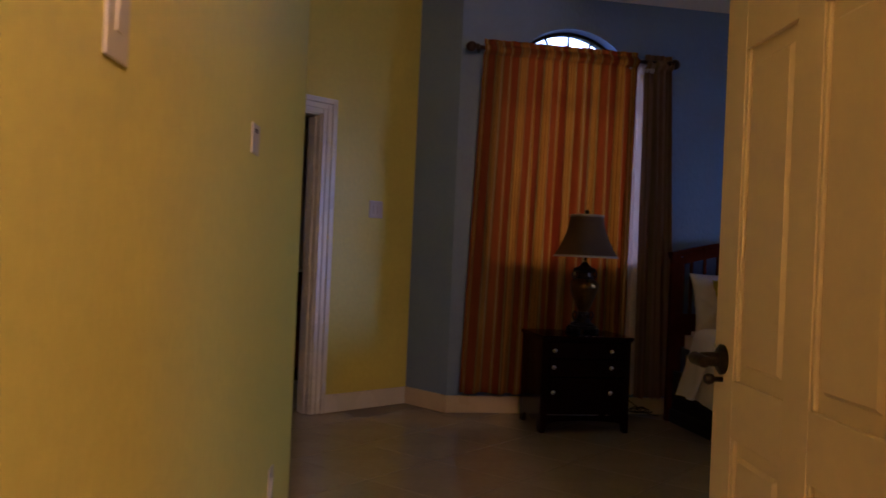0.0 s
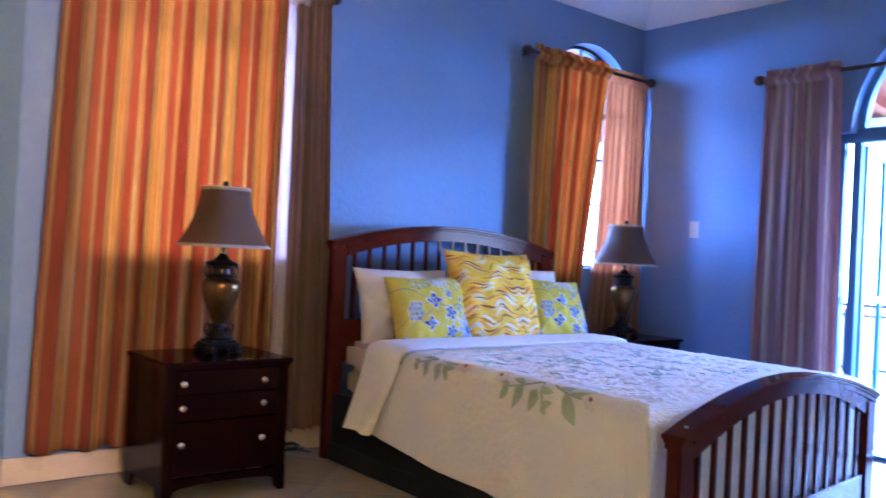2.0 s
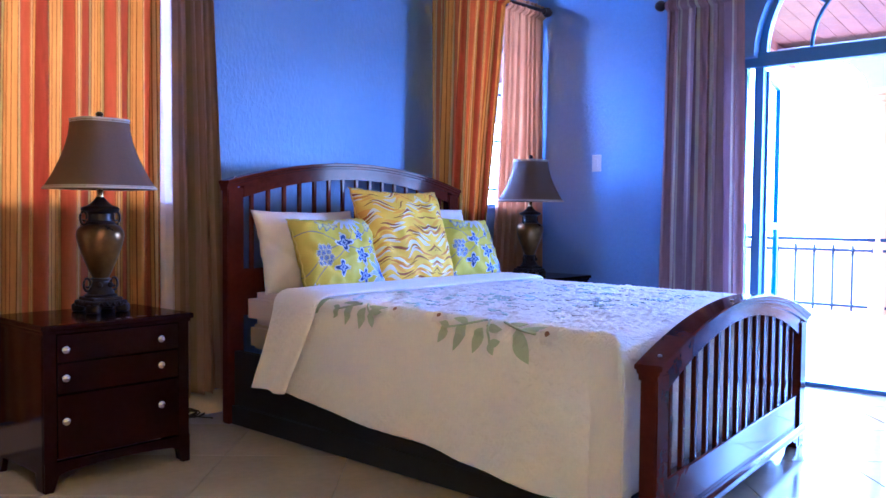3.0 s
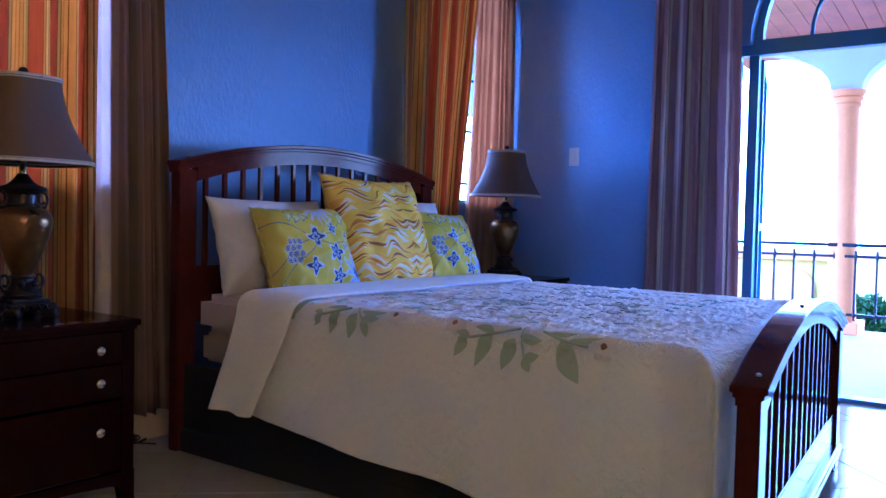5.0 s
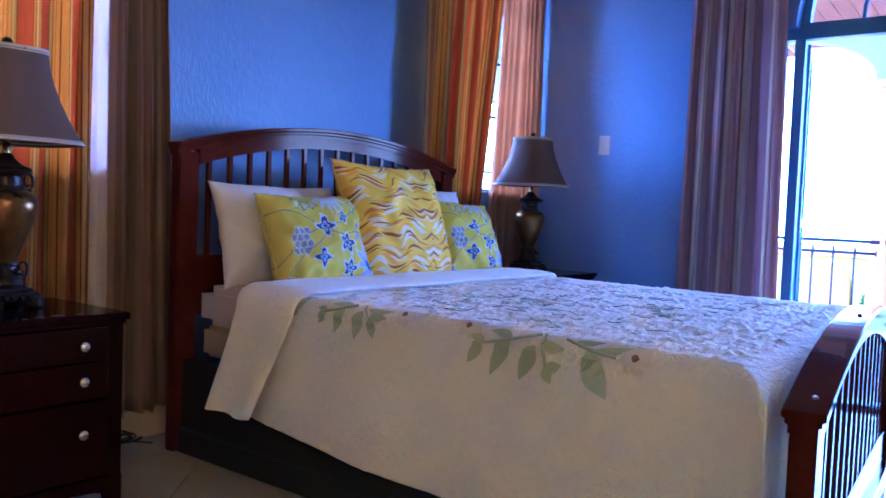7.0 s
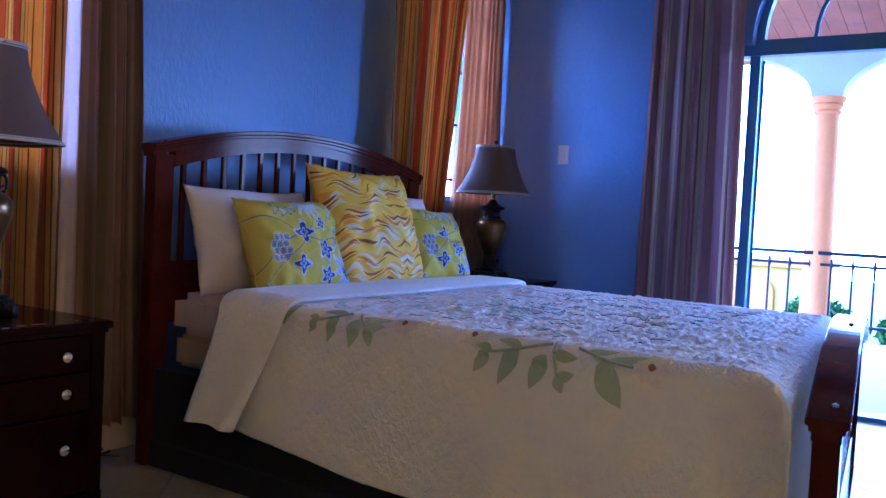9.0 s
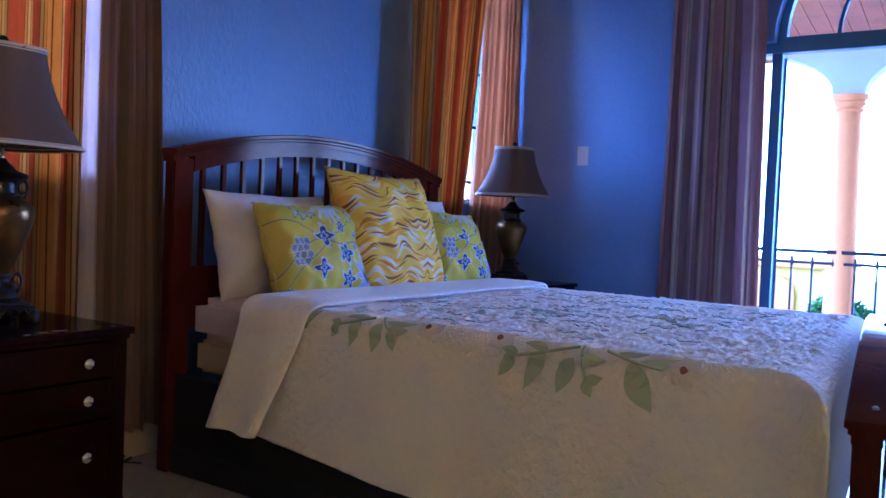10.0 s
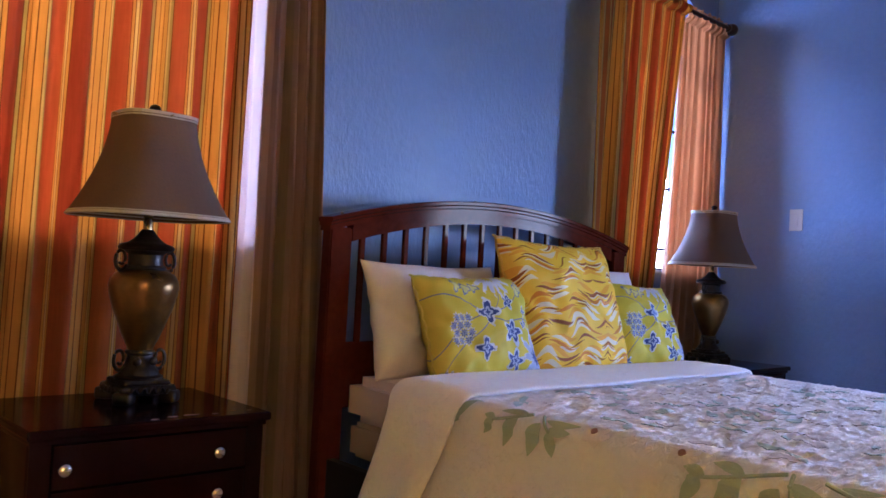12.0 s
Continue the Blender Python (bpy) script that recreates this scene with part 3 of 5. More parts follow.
board(3.44, 0.826, 5.10, 0.05, 1.13, 1.245, 0.085, 1.055, (0.50, 0.72), 0.0, 15, "headboard", 0.016)
FB_TURN = Matrix.Translation((3.31, 2.95, 0)) @ pose(0, 0, 0, 0, 0, 4.5) @ Matrix.Translation((-3.31, -2.95, 0))
fb = board(3.315, 0.83, 2.95, 0.052, 0.57, 0.702, 0.075, 0.485, (0.09, 0.225), 0.0, 14, "footboard", 0.016, 4.5)
part("moulded_base", turned(box(2.50, 4.13, 2.912, 2.988, 0.055, 0.092, 0.01), FB_TURN), M_CHERRY_L, fb)
for sx, x in ((-1, 2.57), (1, 4.06)):
    part("scroll_foot", turned(extrude([(x, 0.06), (x - sx * 0.10, 0.06), (x - sx * 0.085, 0.035), (x - sx * 0.05, 0.03), (x - sx * 0.03, 0.0), (x + sx * 0.02, 0.0)], "y", 2.926, 2.974), FB_TURN), M_CHERRY_L, fb)
for x0, x1 in ((2.655, 2.60), (4.18, 4.03)):
    part("side_rail", extrude([(x0, 5.08), (x0 + 0.03, 5.08), (x1 + 0.03, 3.08), (x1, 3.08)], "z", 0.08, 0.34), M_DARKFAB, bed)
part("bed_skirt", extrude([(2.63, 5.06), (4.24, 5.06), (4.04, 3.12), (2.60, 3.04)], "z", 0.005, 0.09), M_DARKFAB, bed, "black fabric under the bed")
tagged(solid("box_spring", extrude([(2.735, 5.06), (4.18, 5.06), (4.03, 3.13), (2.65, 3.06)], "z", 0.345, 0.459, bevel=0.014), M_MATTRESS, kind="", smooth=40), "beige box spring on the bed frame", "box spring")
tagged(solid("mattress", extrude([(2.72, 5.06), (4.19, 5.06), (4.04, 3.13), (2.64, 3.06)], "z", 0.461, 0.61, bevel=0.03), M_SHEET, kind="", smooth=40), "mattress in a pale fitted sheet", "mattress")


# bedspread: a cloth over the mattress, hanging down both sides
def spread_shape(s, y):
    """Cross section at y: s in metres from the middle, along the cloth."""
    k = (5.1 - y) / 2.16
    c, half = 3.44 - 0.135 * k * 0.75, 0.80 + 0.01 * k
    top = 0.632
    r = 0.05
    sg = -1 if s < 0 else 1
    a = abs(s)
    flat = half - r
    if a <= flat:
        return c + s, top
    if a <= flat + r * math.pi / 2:
        t = (a - flat) / r
        return c + sg * (flat + r * math.sin(t)), top - r + r * math.cos(t)
    drop = a - flat - r * math.pi / 2
    return c + sg * (half + 0.05 * drop), top - r - drop


def hem(y):
    """How far down the near side the cloth hangs at y."""
    return 0.215 + (4.55 - y) * -0.075 if y > 3.2 else 0.115 + (3.2 - y) * 0.2


def crinkle(x, y):
    """Puckered quilting of the cloth's top."""
    a = 0.005 * noise.noise((x * 5, y * 5, 0)) + 0.004 * noise.noise((x * 13, y * 15, 3))
    a += 0.004 * (1 - abs(noise.noise((x * 9 + 2.5 * y, y * 24, 11)))) ** 4 + 0.004 * (1 - abs(noise.noise((x * 14 - 4 * y, y * 44, 17)))) ** 4 - 0.003
    return a + 0.006 * abs(noise.noise((x * 16 + 3 * y, y * 34, 7))) + 0.005 * abs(noise.noise((x * 30 - 9 * y, y * 46, 2)))


def side_wave(y, z, f):
    """Folds and wrinkles of the hanging side, outwards in metres; f is 0 at the mattress edge and 1 further down."""
    soft = 0.014 * math.sin(y * 7.5 + 0.8) + 0.008 * math.sin(y * 17 + 2)
    fold_ = 0.016 * noise.noise((y * 4.0 + z * 1.4, z * 1.2, 4)) + 0.008 * noise.noise((y * 9 - z * 5, z * 3, 9)) + 0.004 * abs(noise.noise((y * 16 + z * 9, z * 12, 6)))
    return f * (soft + fold_ + 0.018)


def quilt(bm, ns, ny, y0, y1):
    """The cover: rows from the head (y1) to the foot (y0), then round the mattress edge and down inside the footboard."""
    r_end = 0.06
    stations = [(y1 + (y0 + r_end - y1) * j / ny, 0.0) for j in range(ny + 1)]
    stations += [(y0 + r_end - r_end * math.sin(radians(a)), r_end * (1 - math.cos(radians(a)))) for a in range(15, 91, 15)]
    stations += [(y0, r_end + 0.05 * k) for k in range(1, 9)]
    rows = []
    flat_len = 0.75 + 0.05 * math.pi / 2
    for y, fall in stations:
        row = []
        z_low = max(0.10, hem(y) + 0.006 * math.sin(y * 9))
        total = flat_len + (0.582 - z_low)
        squeeze = 1 - 0.018 * min(1, fall / r_end)
        for i in range(ns + 1):
            s = -total + 2 * total * i / ns
            x, z = spread_shape(s, y)
            drop = max(0, abs(s) - flat_len)
            f = min(1, drop * 3)
            near_end = max(0.0, 3.25 - y)
            wob = side_wave(y, z, f) + f * near_end * 0.10 * math.sin(y * 34)
            d = min(0.13, max(0.0, y0 + 0.14 - y))
            inset = (0.14 - math.sqrt(0.0196 - d * d)) * (1 - 0.9 * min(1, drop / 0.5)) * max(0, min(1, (abs(s) - 0.35) / 0.35))
            x += math.copysign(wob - inset, s)
            if drop == 0:
                z += crinkle(x, y) * min(1, (flat_len - abs(s)) * 8)
            else:
                x += 0.0015 * noise.noise((y * 40, z * 40, 5))
            if fall:
                z = max(min(z, z - 0.0 if z < 0.632 - fall else 0.632 - fall), z_low)
                x = 3.33 + (x - 3.33) * squeeze
            lean = max(0.0, min(1.0, (3.3 - y) / 0.27)) * (0.0787 * (x - 3.31) - 0.012)
            row.append(bm.verts.new((x, y + lean, z)))
        rows.append(row)
    for a, b_ in zip(rows, rows[1:]):
        for i in range(ns):
            f = bm.faces.new((a[i], b_[i], b_[i + 1], a[i + 1]))
            f.smooth = True
    return rows


M_SPREAD = mat("white_quilted_cotton", (0.91, 0.855, 0.855), 0.8, var=0.05, scale=4, fine=90, bump=0.6)
M_SPREAD.node_tree.nodes["Principled BSDF"].inputs["Sheen Weight"].default_value = 0.5
nt, lk = M_SPREAD.node_tree.nodes, M_SPREAD.node_tree.links
pucker, pk_map, pk_co, pk_bump = nt.new("ShaderNodeTexNoise"), nt.new("ShaderNodeMapping"), nt.new("ShaderNodeTexCoord"), nt.new("ShaderNodeBump")
pk_map.inputs["Scale"].default_value = (26, 60, 40)
pucker.inputs["Scale"].default_value, pucker.inputs["Detail"].default_value, pucker.inputs["Distortion"].default_value = 1.0, 3, 0.8
pk_bump.inputs["Strength"].default_value, pk_bump.inputs["Distance"].default_value = 0.8, 0.009
lk.new(pk_co.outputs["Object"], pk_map.inputs[0])
lk.new(pk_map.outputs[0], pucker.inputs["Vector"])
lk.new(pucker.outputs["Fac"], pk_bump.inputs["Height"])
lk.new(pk_bump.outputs[0], nt["Principled BSDF"].inputs["Normal"])
spread = thing("bedspread", (3.4, 4.0, 0.63), "white quilted bedspread with green leaf applique, draped over the bed", "bedspread")
bm = bmesh.new()
quilt(bm, 320, 330, 3.03, 4.70)
shell(bm, 0.006)
part("cover", bm, M_SPREAD, spread)
# turned-down top edge at the head end: a soft flat roll that slants back where it hangs
fold = bmesh.new()
ring_rows = []
flat_len = 0.75 + 0.05 * math.pi / 2
NS_F, NK = 140, 32
for i in range(NS_F + 1):
    s = -1.175 + 2.35 * i / NS_F
    sg = -1 if s < 0 else 1
    out = max(0, abs(s) - flat_len)
    t = min(1.0, out / 0.36)
    bend = max(0.0, min(1.0, (abs(s) - flat_len + 0.12) / 0.12))
    mid_y, half_y = 4.560 + 0.100 * t + 0.012 * math.sin(s * 9), 0.165 - 0.055 * bend * (0.4 + 0.6 * t)
    ring = []
    for k in range(NK):
        a = 2 * math.pi * k / NK
        cu_, su_ = math.cos(a), math.sin(a)
        y = mid_y + half_y * math.copysign(abs(cu_) ** 0.6, cu_)
        x, z = spread_shape(s, y)
        lift = 0.013 + 0.011 * math.copysign(abs(su_) ** 0.6, su_)
        if su_ > 0:
            lift += su_ * (0.006 * noise.noise((y * 9, s * 3, 3)) + 0.004 * noise.noise((y * 24, s * 7, 8)))
            lift += su_ * t * (0.016 * math.sin((y - 0.35 * out) * 34 + 1.0) + 0.012)
        if out > 0:
            ring.append(fold.verts.new((x + sg * (lift + 0.018 + 0.03 * t), y, z - 0.006 * t * cu_ * cu_)))
        else:
            ang = max(0.0, (abs(s) - 0.75) / 0.05)
            ring.append(fold.verts.new((x + sg * math.sin(ang) * (lift + 0.018), y, z + lift * math.cos(ang) + 0.002)))
    ring_rows.append(ring)
for a, b_ in zip(ring_rows, ring_rows[1:]):
    for k in range(NK):
        fold.faces.new((a[k], a[(k + 1) % NK], b_[(k + 1) % NK], b_[k]))
fold.faces.new(ring_rows[0])
fold.faces.new(ring_rows[-1])
part("turned_edge", fold, M_SPREAD, spread, "rolled white top edge", smooth=80)


# ---------- cushions ----------
def cushion(w, h, t, seed=0, n=40, pinch=0.07):
    bm = bmesh.new()
    uvl = bm.loops.layers.uv.new("UVMap")
    sides = []
    for sgn in (1, -1):
        grid = []
        for j in range(n + 1):
            row = []
            for i in range(n + 1):
                u, v = 2 * i / n - 1, 2 * j / n - 1
                bul = ((1 - abs(u) ** 2.6) * (1 - abs(v) ** 2.6)) ** 0.55
                pu = u * (1 - pinch * (1 - v * v) * abs(u) ** 3)
                pv = v * (1 - pinch * (1 - u * u) * abs(v) ** 3)
                wr = (0.026 * noise.noise((u * 1.7 + seed, v * 1.9, sgn * 3.0)) + 0.012 * noise.noise((u * 4.5 + seed, v * 3.2, sgn * 2.0)) + 0.006 * (1 - abs(noise.noise((u * 3.5 - v * 3 + seed, v * 2.5, 6.0)))) ** 4 - 0.012 * math.exp(-((u + v * 0.8 + 0.75) / 0.09) ** 2)) * bul ** 0.5
                row.append(bm.verts.new((pu * w / 2, sgn * (bul * t / 2 + wr), pv * h / 2)))
            grid.append(row)
        sides.append(grid)
        for j in range(n):
            for i in range(n):
                f = bm.faces.new((grid[j][i], grid[j][i + 1], grid[j + 1][i + 1], grid[j + 1][i]))
                f.smooth = True
                for lp, (ii, jj) in zip(f.loops, ((i, j), (i + 1, j), (i + 1, j + 1), (i, j + 1))):
                    lp[uvl].uv = (ii / n * w, jj / n * h)
    bmesh.ops.remove_doubles(bm, verts=bm.verts, dist=1e-4)
    return bm


def placed(name, bm, material, m, label, category, group=""):
    me = mesh_of(name, bm, material, 180)
    ob = new(name, me)
    ob.matrix_world = m
    return tagged(ob, label, category, group)


def floral():
    """Flowers drawn by angle and radius round their centres, over yellow with thin stems."""
    m, n, l, b = nodes_of("yellow_floral_print")
    uv = n.new("ShaderNodeUVMap")
    sp = n.new("ShaderNodeSeparateXYZ")
    l.new(uv.outputs[0], sp.inputs[0])

    def op(kind, a, b_=None, c=None):
        k = n.new("ShaderNodeMath")
        k.operation = kind
        for i, v in enumerate((a, b_, c)):
            if v is None:
                continue
            if isinstance(v, (int, float)):
                k.inputs[i].default_value = v
            else:
                l.new(v, k.inputs[i])
        return k.outputs[0]

    U, V = sp.outputs["X"], sp.outputs["Y"]
    nz = n.new("ShaderNodeTexNoise")
    nz.inputs["Scale"].default_value, nz.inputs["Detail"].default_value = 7, 3
    l.new(uv.outputs[0], nz.inputs["Vector"])
    ground = n.new("ShaderNodeValToRGB")
    ground.color_ramp.elements[0].color, ground.color_ramp.elements[1].color = (0.55, 0.45, 0.012, 1), (0.70, 0.58, 0.03, 1)
    l.new(nz.outputs["Fac"], ground.inputs[0])
    colour = ground.outputs[0]
    rag = n.new("ShaderNodeTexNoise")
    rag.inputs["Scale"].default_value, rag.inputs["Detail"].default_value = 55, 2
    l.new(uv.outputs[0], rag.inputs["Vector"])
    ragged = op("MULTIPLY_ADD", rag.outputs["Fac"], 0.9, 0.55)

    def lay(mask, over):
        nonlocal colour
        k = n.new("ShaderNodeMix")
        k.data_type = "RGBA"
        l.new(mask, k.inputs[0])
        l.new(colour, k.inputs[6])
        if isinstance(over, tuple):
            k.inputs[7].default_value = (*over, 1)
        else:
            l.new(over, k.inputs[7])
        colour = k.outputs[2]

    for amp, freq, off, slope in ((0.03, 13, 0.10, 0.55), (0.025, 17, 0.30, -0.25), (0.02, 21, 0.02, 0.9)):
        line = op("ADD", op("MULTIPLY_ADD", op("SINE", op("MULTIPLY", U, freq)), amp, off), op("MULTIPLY", U, slope))
        lay(op("LESS_THAN", op("ABSOLUTE", op("SUBTRACT", V, line)), 0.0020), (0.16, 0.18, 0.28))
    PETAL, DARK, PALE = (0.40, 0.44, 0.60), (0.055, 0.075, 0.22), (0.62, 0.64, 0.66)
    small = [(0.075 + 0.026 * (k % 3) + 0.013 * (k // 3 % 2), 0.145 + 0.025 * (k // 3), 0.0145, 8, 1) for k in range(12)]
    for cu, cv, rad, count, edge in [
            (0.235, 0.235, 0.040, 4, 1), (0.345, 0.275, 0.026, 5, 1), (0.325, 0.165, 0.040, 5, 1), (0.19, 0.115, 0.034, 4, 1), (0.325, 0.065, 0.036, 5, 1),
            (0.455, 0.075, 0.085, 10, 0), (0.31, 0.385, 0.078, 14, 0), (0.42, 0.20, 0.016, 4, 1), (0.43, 0.24, 0.016, 4, 1), (0.39, 0.185, 0.013, 3, 1),
            (0.13, 0.335, 0.022, 3, 2), (0.17, 0.325, 0.022, 3, 2), (0.21, 0.33, 0.020, 3, 2), (0.43, 0.32, 0.024, 3, 2), (0.46, 0.335, 0.022, 3, 2), (0.03, 0.03, 0.026, 8, 1)] + small:
        du, dv = op("SUBTRACT", U, cu), op("SUBTRACT", V, cv)
        r = op("SQRT", op("ADD", op("MULTIPLY", du, du), op("MULTIPLY", dv, dv)))
        th = op("MULTIPLY", op("ARCTAN2", dv, du), float(count))
        q = op("DIVIDE", r, op("MULTIPLY", op("MULTIPLY_ADD", op("COSINE", th), 0.25, 0.75), rad * 1.25))
        q = op("MULTIPLY", q, ragged)
        lay(op("LESS_THAN", q, 1.0), PALE if edge < 2 else (0.20, 0.23, 0.30))
        if edge == 2:
            lay(op("LESS_THAN", q, 0.72), (0.62, 0.58, 0.20))
        elif edge:
            lay(op("LESS_THAN", q, 0.76), DARK)
            lay(op("LESS_THAN", q, 0.44), PETAL)
            lay(op("LESS_THAN", q, 0.22), DARK)
        else:
            lay(op("LESS_THAN", q, 0.86), PETAL if count == 10 else (0.55, 0.58, 0.62))
            lay(op("LESS_THAN", q, 0.30), DARK if count == 10 else (0.60, 0.50, 0.05))
    l.new(colour, b.inputs["Base Color"])
    b.inputs["Roughness"].default_value = 0.6
    b.inputs["Specular IOR Level"].default_value = 0.2
    return m


def waves():
    """Flame-like strokes in gold, brown and white that swell and run out, mirrored about one upright line."""
    m, n, l, b = nodes_of("gold_wave_print")

    def op(kind, a, b_=None, c=None):
        k = n.new("ShaderNodeMath")
        k.operation = kind
        for i, v in enumerate((a, b_, c)):
            if v is None:
                continue
            if isinstance(v, (int, float)):
                k.inputs[i].default_value = v
            else:
                l.new(v, k.inputs[i])
        return k.outputs[0]

    uv, sp, co = n.new("ShaderNodeUVMap"), n.new("ShaderNodeSeparateXYZ"), n.new("ShaderNodeCombineXYZ")
    l.new(uv.outputs[0], sp.inputs[0])
    side = op("ABSOLUTE", op("SUBTRACT", sp.outputs["X"], 0.43))
    l.new(side, co.inputs[0])
    l.new(sp.outputs["Y"], co.inputs[1])

    def noise_at(scale, sx, sy, detail):
        mp, nz = n.new("ShaderNodeMapping"), n.new("ShaderNodeTexNoise")
        mp.inputs["Scale"].default_value = (sx, sy, 1)
        nz.inputs["Scale"].default_value, nz.inputs["Detail"].default_value = scale, detail
        l.new(co.outputs[0], mp.inputs[0])
        l.new(mp.outputs[0], nz.inputs["Vector"])
        return nz.outputs["Fac"]

    wave = op("MULTIPLY_ADD", op("SINE", op("MULTIPLY", side, 33.0)), 0.016, sp.outputs["Y"])
    wave = op("MULTIPLY_ADD", noise_at(5.5, 1, 1, 1.0), 0.11, wave)
    lane = op("DIVIDE", wave, 0.062)
    row, q = op("FLOOR", lane), op("FRACT", lane)
    colour = None

    def swell(freq, step, shift):
        """A stroke's thickness along its lane, from nothing to full."""
        return op("MAXIMUM", op("SINE", op("ADD", op("MULTIPLY", side, freq), op("MULTIPLY_ADD", row, step, shift))), 0.0)

    def stroke(lo, size, thick, over):
        nonlocal colour
        inside = op("MULTIPLY", op("GREATER_THAN", q, lo), op("LESS_THAN", q, op("MULTIPLY_ADD", thick, size, lo)))
        k = n.new("ShaderNodeMix")
        k.data_type = "RGBA"
        l.new(inside, k.inputs[0])
        if colour is None:
            k.inputs[6].default_value = (0.84, 0.54, 0.010, 1)
        else:
            l.new(colour, k.inputs[6])
        k.inputs[7].default_value = (*over, 1)
        colour = k.outputs[2]

    stroke(0.02, 0.34, swell(27.0, 2.3, 0.4), (0.80, 0.70, 0.44))
    stroke(0.34, 0.30, swell(31.0, 1.7, 1.9), (0.78, 0.38, 0.005))
    stroke(0.10, 0.20, swell(24.0, 2.9, 2.6), (0.30, 0.09, 0.010))
    stroke(0.58, 0.32, swell(29.0, 2.1, 3.3), (0.80, 0.70, 0.44))
    stroke(0.70, 0.22, swell(22.0, 3.7, 0.9), (0.62, 0.22, 0.006))
    stroke(0.86, 0.12, swell(35.0, 1.3, 5.0), (0.30, 0.09, 0.010))
    l.new(colour, b.inputs["Base Color"])
    b.inputs["Roughness"].default_value = 0.6
    b.inputs["Specular IOR Level"].default_value = 0.2
    return m


def piping(cu, w, h, material, pinch=0.07):
    """A sewn cord round the cushion's edge, with a little ruffle."""
    path = []
    for side in range(4):
        for k in range(24):
            a = 2 * k / 24 - 1
            u, v = ((a, -1), (1, a), (-a, 1), (-1, -a))[side]
            pu = u * (1 - pinch * (1 - v * v) * abs(u) ** 3)
            pv = v * (1 - pinch * (1 - u * u) * abs(v) ** 3)
            path.append((pu * w / 2, 0.004 * math.sin(k * 1.9 + side), pv * h / 2 + 0.002 * math.sin(k * 2.7)))
    cord = new("piping", mesh_of("piping", tube(path + path[:1], 0.0045, 6), material, 60))
    cord.parent = cu


M_FLORAL, M_WAVES = floral(), waves()
M_CORD_Y = mat("yellow_piping_cord", (0.62, 0.50, 0.04), 0.6, fine=200, bump=0.2)
M_CORD_G = mat("gold_piping_cord", (0.70, 0.40, 0.02), 0.6, fine=200, bump=0.2)
placed("pillow", cushion(0.63, 0.41, 0.17, 1), M_LINEN, pose(3.045, 5.0, 0.80, -16, 0, 0), "plump white cotton pillow leaning on the headboard", "pillow", "white pillows")
placed("pillow", cushion(0.66, 0.42, 0.17, 5), M_LINEN, pose(3.92, 5.0, 0.825, -14, 3, 0), "plump white cotton pillow leaning on the headboard", "pillow", "white pillows")
for w, h, seed, at, label in ((0.50, 0.39, 2, pose(3.065, 4.82, 0.778, -22, -1, 0), "yellow cushion with a blue and white flower print"),
                              (0.50, 0.39, 3, pose(4.045, 4.83, 0.778, -22, 3, 0), "yellow cushion with a blue and white flower print")):
    cu = placed("cushion", cushion(w, h, 0.17, seed), M_FLORAL, at, label, "cushion", "floral cushions")
    piping(cu, w, h, M_CORD_Y)
cu = placed("cushion", cushion(0.65, 0.55, 0.19, 4), M_WAVES, pose(3.565, 4.85, 0.850, -20, 1, 0), "large gold cushion with brown and white wave print", "cushion")
piping(cu, 0.65, 0.55, M_CORD_G)


